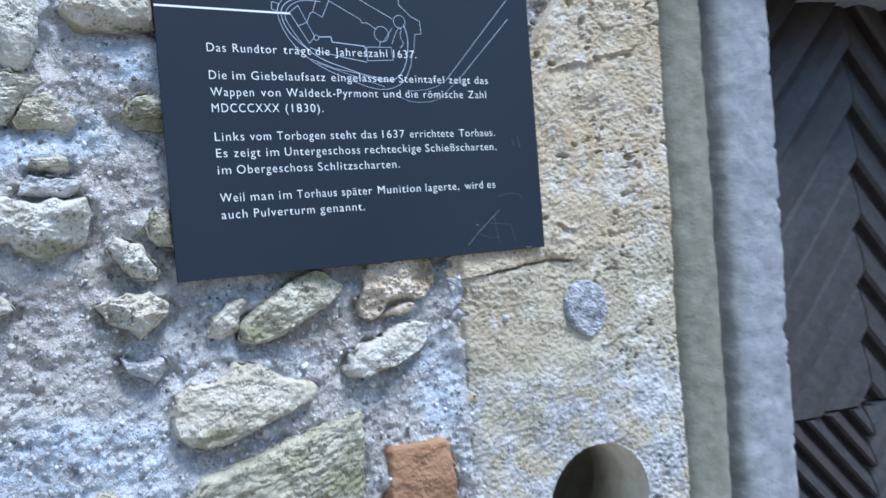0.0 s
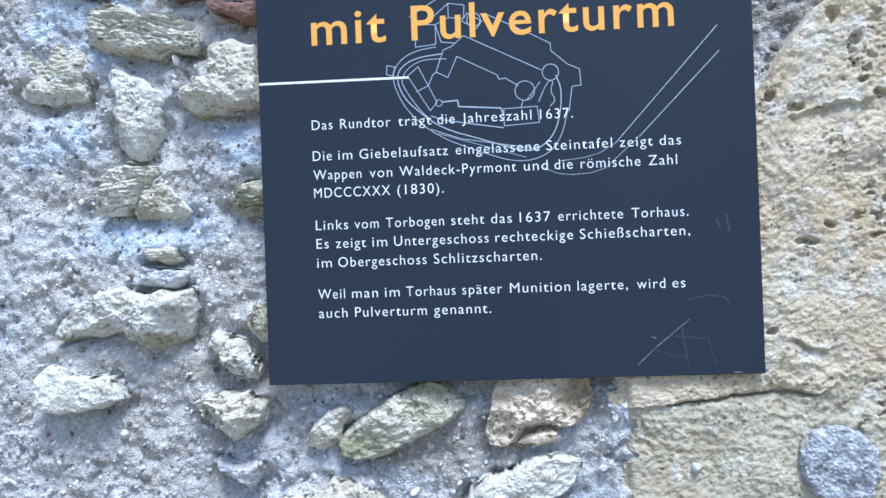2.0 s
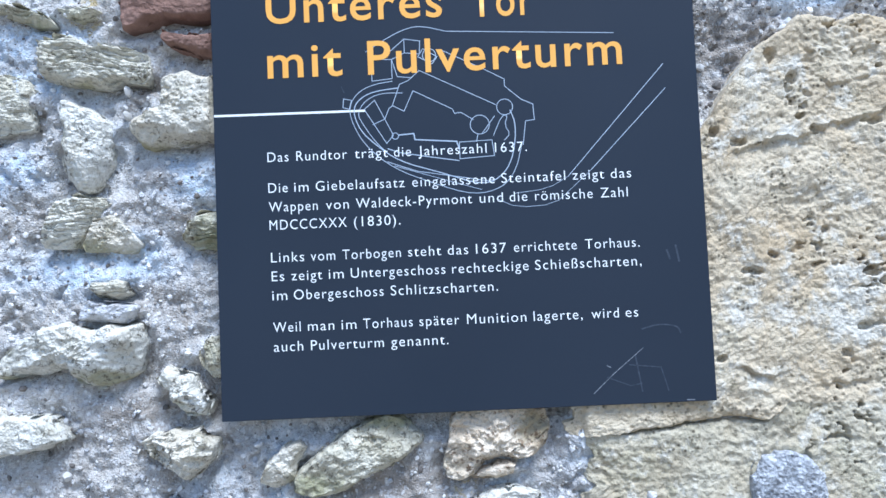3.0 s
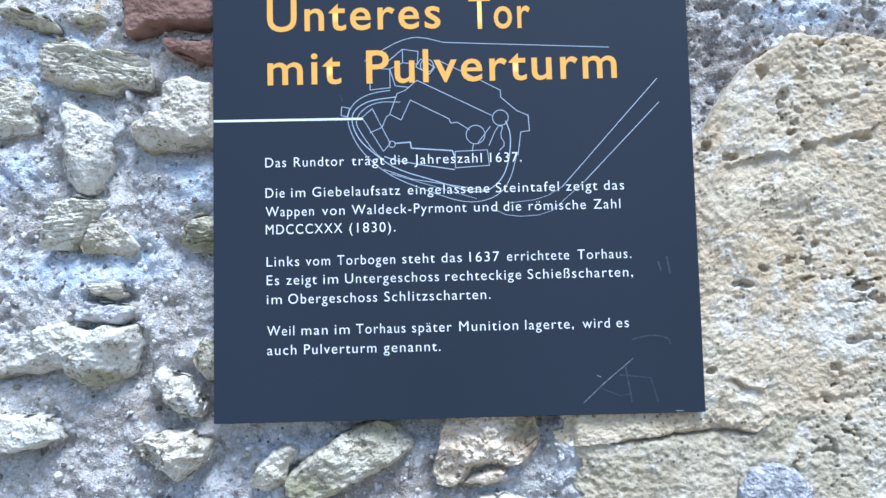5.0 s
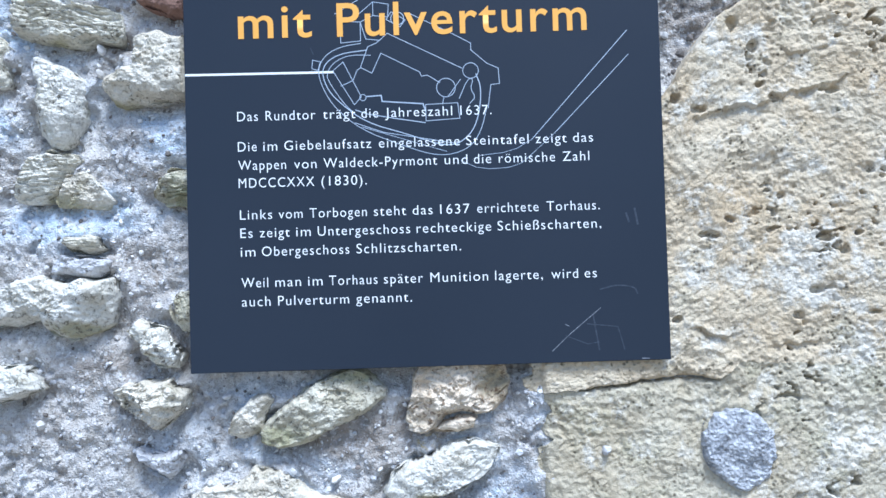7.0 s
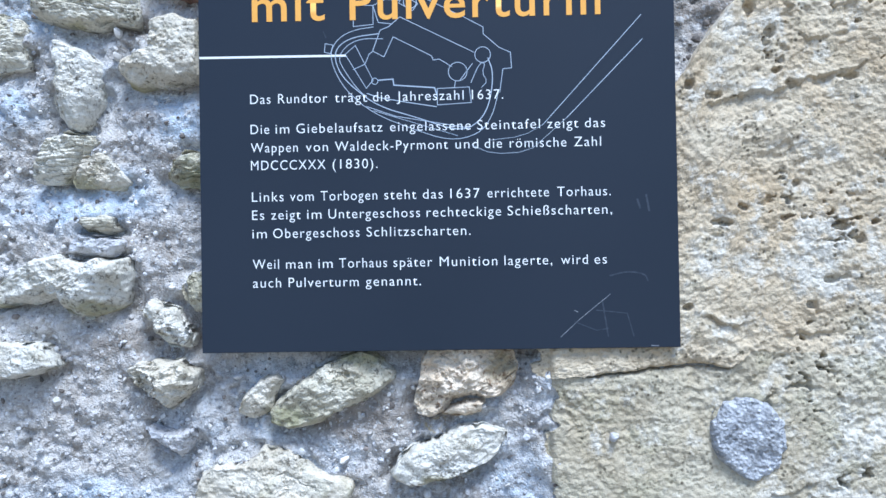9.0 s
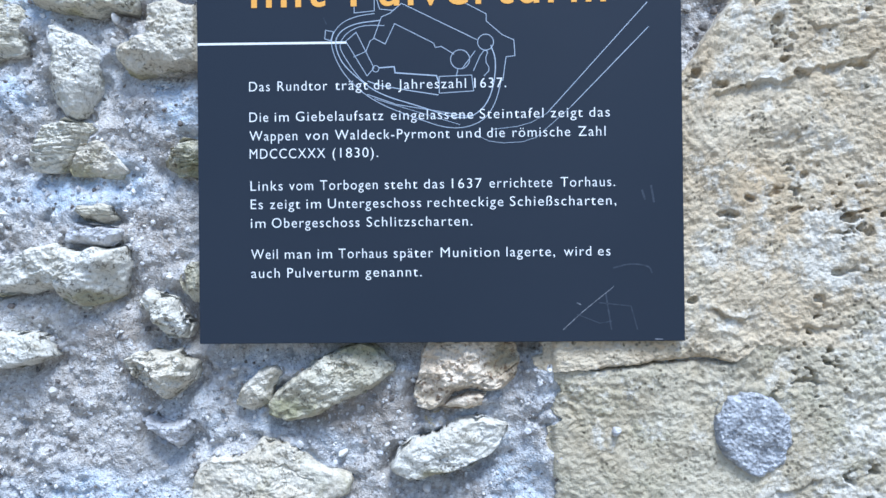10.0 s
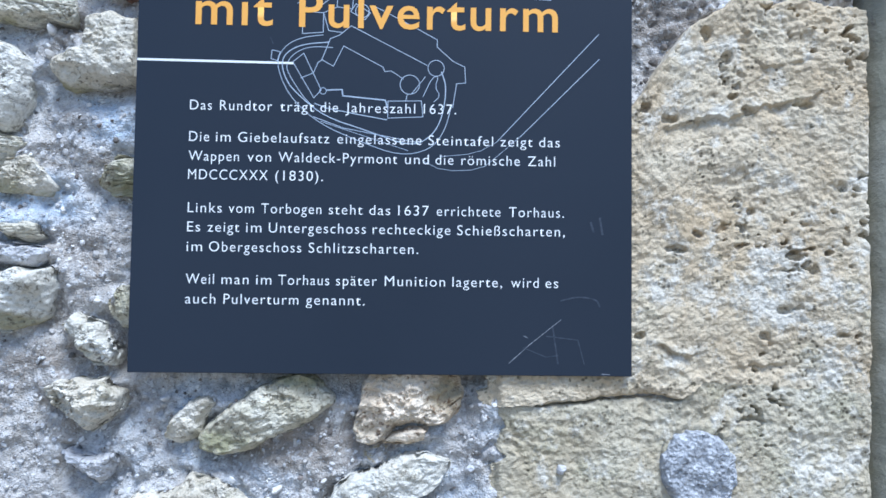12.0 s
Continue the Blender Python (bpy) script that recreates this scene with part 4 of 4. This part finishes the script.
def ring(x, z, r, n=28):
    return [(x + r * math.cos(2 * math.pi * k / n), z + r * math.sin(2 * math.pi * k / n)) for k in range(n + 1)]


def eased(pts, rounds=2):
    """Cuts the corners of a line of points."""
    for _ in range(rounds):
        out = [pts[0]]
        for (xa, za), (xb, zb) in zip(pts, pts[1:]):
            out += [(xa * 0.75 + xb * 0.25, za * 0.75 + zb * 0.25), (xa * 0.25 + xb * 0.75, za * 0.25 + zb * 0.75)]
        pts = out + [pts[-1]]
    return pts


drawn("marker_line", [(0.0015, 1.8415), (0.171, 1.8405)], 0.0026, WHITE, -0.00025)
drawn("plan_line", eased([(0.204, 1.873), (0.181, 1.870), (0.163, 1.861), (0.153, 1.844), (0.159, 1.821), (0.173, 1.798), (0.202, 1.773), (0.247, 1.754), (0.291, 1.739), (0.324, 1.746), (0.340, 1.766), (0.348, 1.797)]))
drawn("plan_line", eased([(0.210, 1.865), (0.181, 1.862), (0.164, 1.853), (0.158, 1.840), (0.165, 1.819), (0.180, 1.803), (0.208, 1.781), (0.253, 1.767), (0.304, 1.749), (0.327, 1.762), (0.338, 1.784), (0.342, 1.817), (0.336, 1.834)]), 0.0011)
drawn("plan_line", eased([(0.215, 1.859), (0.190, 1.860), (0.172, 1.852), (0.163, 1.838), (0.168, 1.826), (0.184, 1.802), (0.195, 1.792)]))
drawn("plan_line", [(0.195, 1.781), (0.228, 1.769), (0.273, 1.761), (0.311, 1.754)])
drawn("plan_line", [(0.203, 1.776), (0.262, 1.757), (0.300, 1.745)], 0.0006)
drawn("plan_line", [(0.235, 1.884), (0.320, 1.841)])
drawn("plan_line", [(0.271, 1.838), (0.227, 1.861), (0.216, 1.838), (0.203, 1.845), (0.212, 1.869), (0.222, 1.873), (0.235, 1.884)])
drawn("plan_line", [(0.271, 1.838), (0.273, 1.833), (0.280, 1.834), (0.294, 1.825)])
drawn("plan_line", [(0.309, 1.882), (0.331, 1.870), (0.331, 1.862), (0.349, 1.846), (0.362, 1.840), (0.363, 1.822), (0.353, 1.821), (0.349, 1.794)])
drawn("plan_line", [(0.309, 1.882), (0.262, 1.906)])
drawn("plan_line", [(0.171, 1.842), (0.183, 1.852), (0.203, 1.811), (0.195, 1.802), (0.171, 1.842)])
drawn("plan_line", [(0.180, 1.824), (0.194, 1.830), (0.199, 1.842), (0.204, 1.845)])
drawn("plan_line", [(0.314, 1.801), (0.316, 1.783), (0.277, 1.781), (0.277, 1.800), (0.314, 1.801)])
drawn("plan_line", [(0.209, 1.811), (0.226, 1.812), (0.227, 1.805), (0.274, 1.801), (0.277, 1.792)], 0.0014)
drawn("plan_line", [(0.196, 1.796), (0.209, 1.791), (0.241, 1.785), (0.276, 1.779)], 0.0010)
drawn("plan_line", eased([(0.316, 1.806), (0.326, 1.828), (0.333, 1.829), (0.329, 1.817), (0.335, 1.807), (0.328, 1.800)], 1))
drawn("plan_line", eased([(0.175, 1.908), (0.205, 1.926), (0.225, 1.934), (0.241, 1.935), (0.267, 1.928)], 1) + [(0.458, 1.918)])
drawn("plan_line", [(0.181, 1.874), (0.181, 1.899), (0.204, 1.898), (0.204, 1.876), (0.181, 1.874)])
drawn("plan_line", [(0.201, 1.906), (0.219, 1.921), (0.237, 1.918), (0.236, 1.903), (0.219, 1.905), (0.219, 1.921)])
drawn("plan_line", [(0.219, 1.905), (0.204, 1.898), (0.210, 1.878), (0.226, 1.876)])
drawn("plan_line", [(0.234, 1.900), (0.250, 1.891), (0.256, 1.899), (0.240, 1.909), (0.234, 1.900)])
drawn("plan_line", [(0.148, 1.855), (0.157, 1.853), (0.154, 1.843), (0.147, 1.845), (0.148, 1.855)])
drawn("plan_line", [(0.512, 1.880), (0.398, 1.756)])
drawn("plan_line", eased([(0.398, 1.756), (0.375, 1.743), (0.336, 1.739)], 1), 0.0005)
drawn("plan_line", [(0.513, 1.852), (0.425, 1.763)])
drawn("plan_line", eased([(0.425, 1.763), (0.401, 1.742), (0.381, 1.725), (0.339, 1.723), (0.316, 1.734)], 1), 0.0005)
for tx, tz, tr in ((0.301, 1.819, 0.0108), (0.330, 1.838, 0.0090), (0.205, 1.810, 0.0036), (0.247, 1.901, 0.0075)):
    drawn("plan_circle", ring(tx, tz, tr))
drawn("plan_line", [(0.2985, 1.8085), (0.2965, 1.800)])
drawn("plan_line", [(0.303, 1.8085), (0.318, 1.828)])

# scuffs in the lacquer near the lower corner
drawn("scratch", [(0.414, 1.512), (0.436, 1.532), (0.471, 1.560)], 0.0007, SCRATCH)
drawn("scratch", [(0.430, 1.542), (0.434, 1.540)], 0.0010, SCRATCH)
drawn("scratch", [(0.430, 1.529), (0.455, 1.519), (0.468, 1.521)], 0.0010, SCUFF)
drawn("scratch", [(0.462, 1.552), (0.468, 1.512)], 0.0016, SCUFF)
drawn("scratch", [(0.455, 1.542), (0.490, 1.538), (0.497, 1.512)], 0.0012, SCUFF)
drawn("scratch", eased([(0.471, 1.581), (0.490, 1.586), (0.511, 1.583), (0.514, 1.575)], 2), 0.0016, SCUFF)
drawn("scratch", [(0.504, 1.668), (0.507, 1.658)], 0.0022, SCUFF)
drawn("scratch", [(0.514, 1.673), (0.517, 1.655)], 0.0022, SCUFF)
drawn("scratch", [(0.146, 1.869), (0.149, 1.862)], 0.0010, SCUFF)
drawn("worn_edge", [(0.517, 1.5008), (0.525, 1.5006)], 0.0012, SCRATCH)
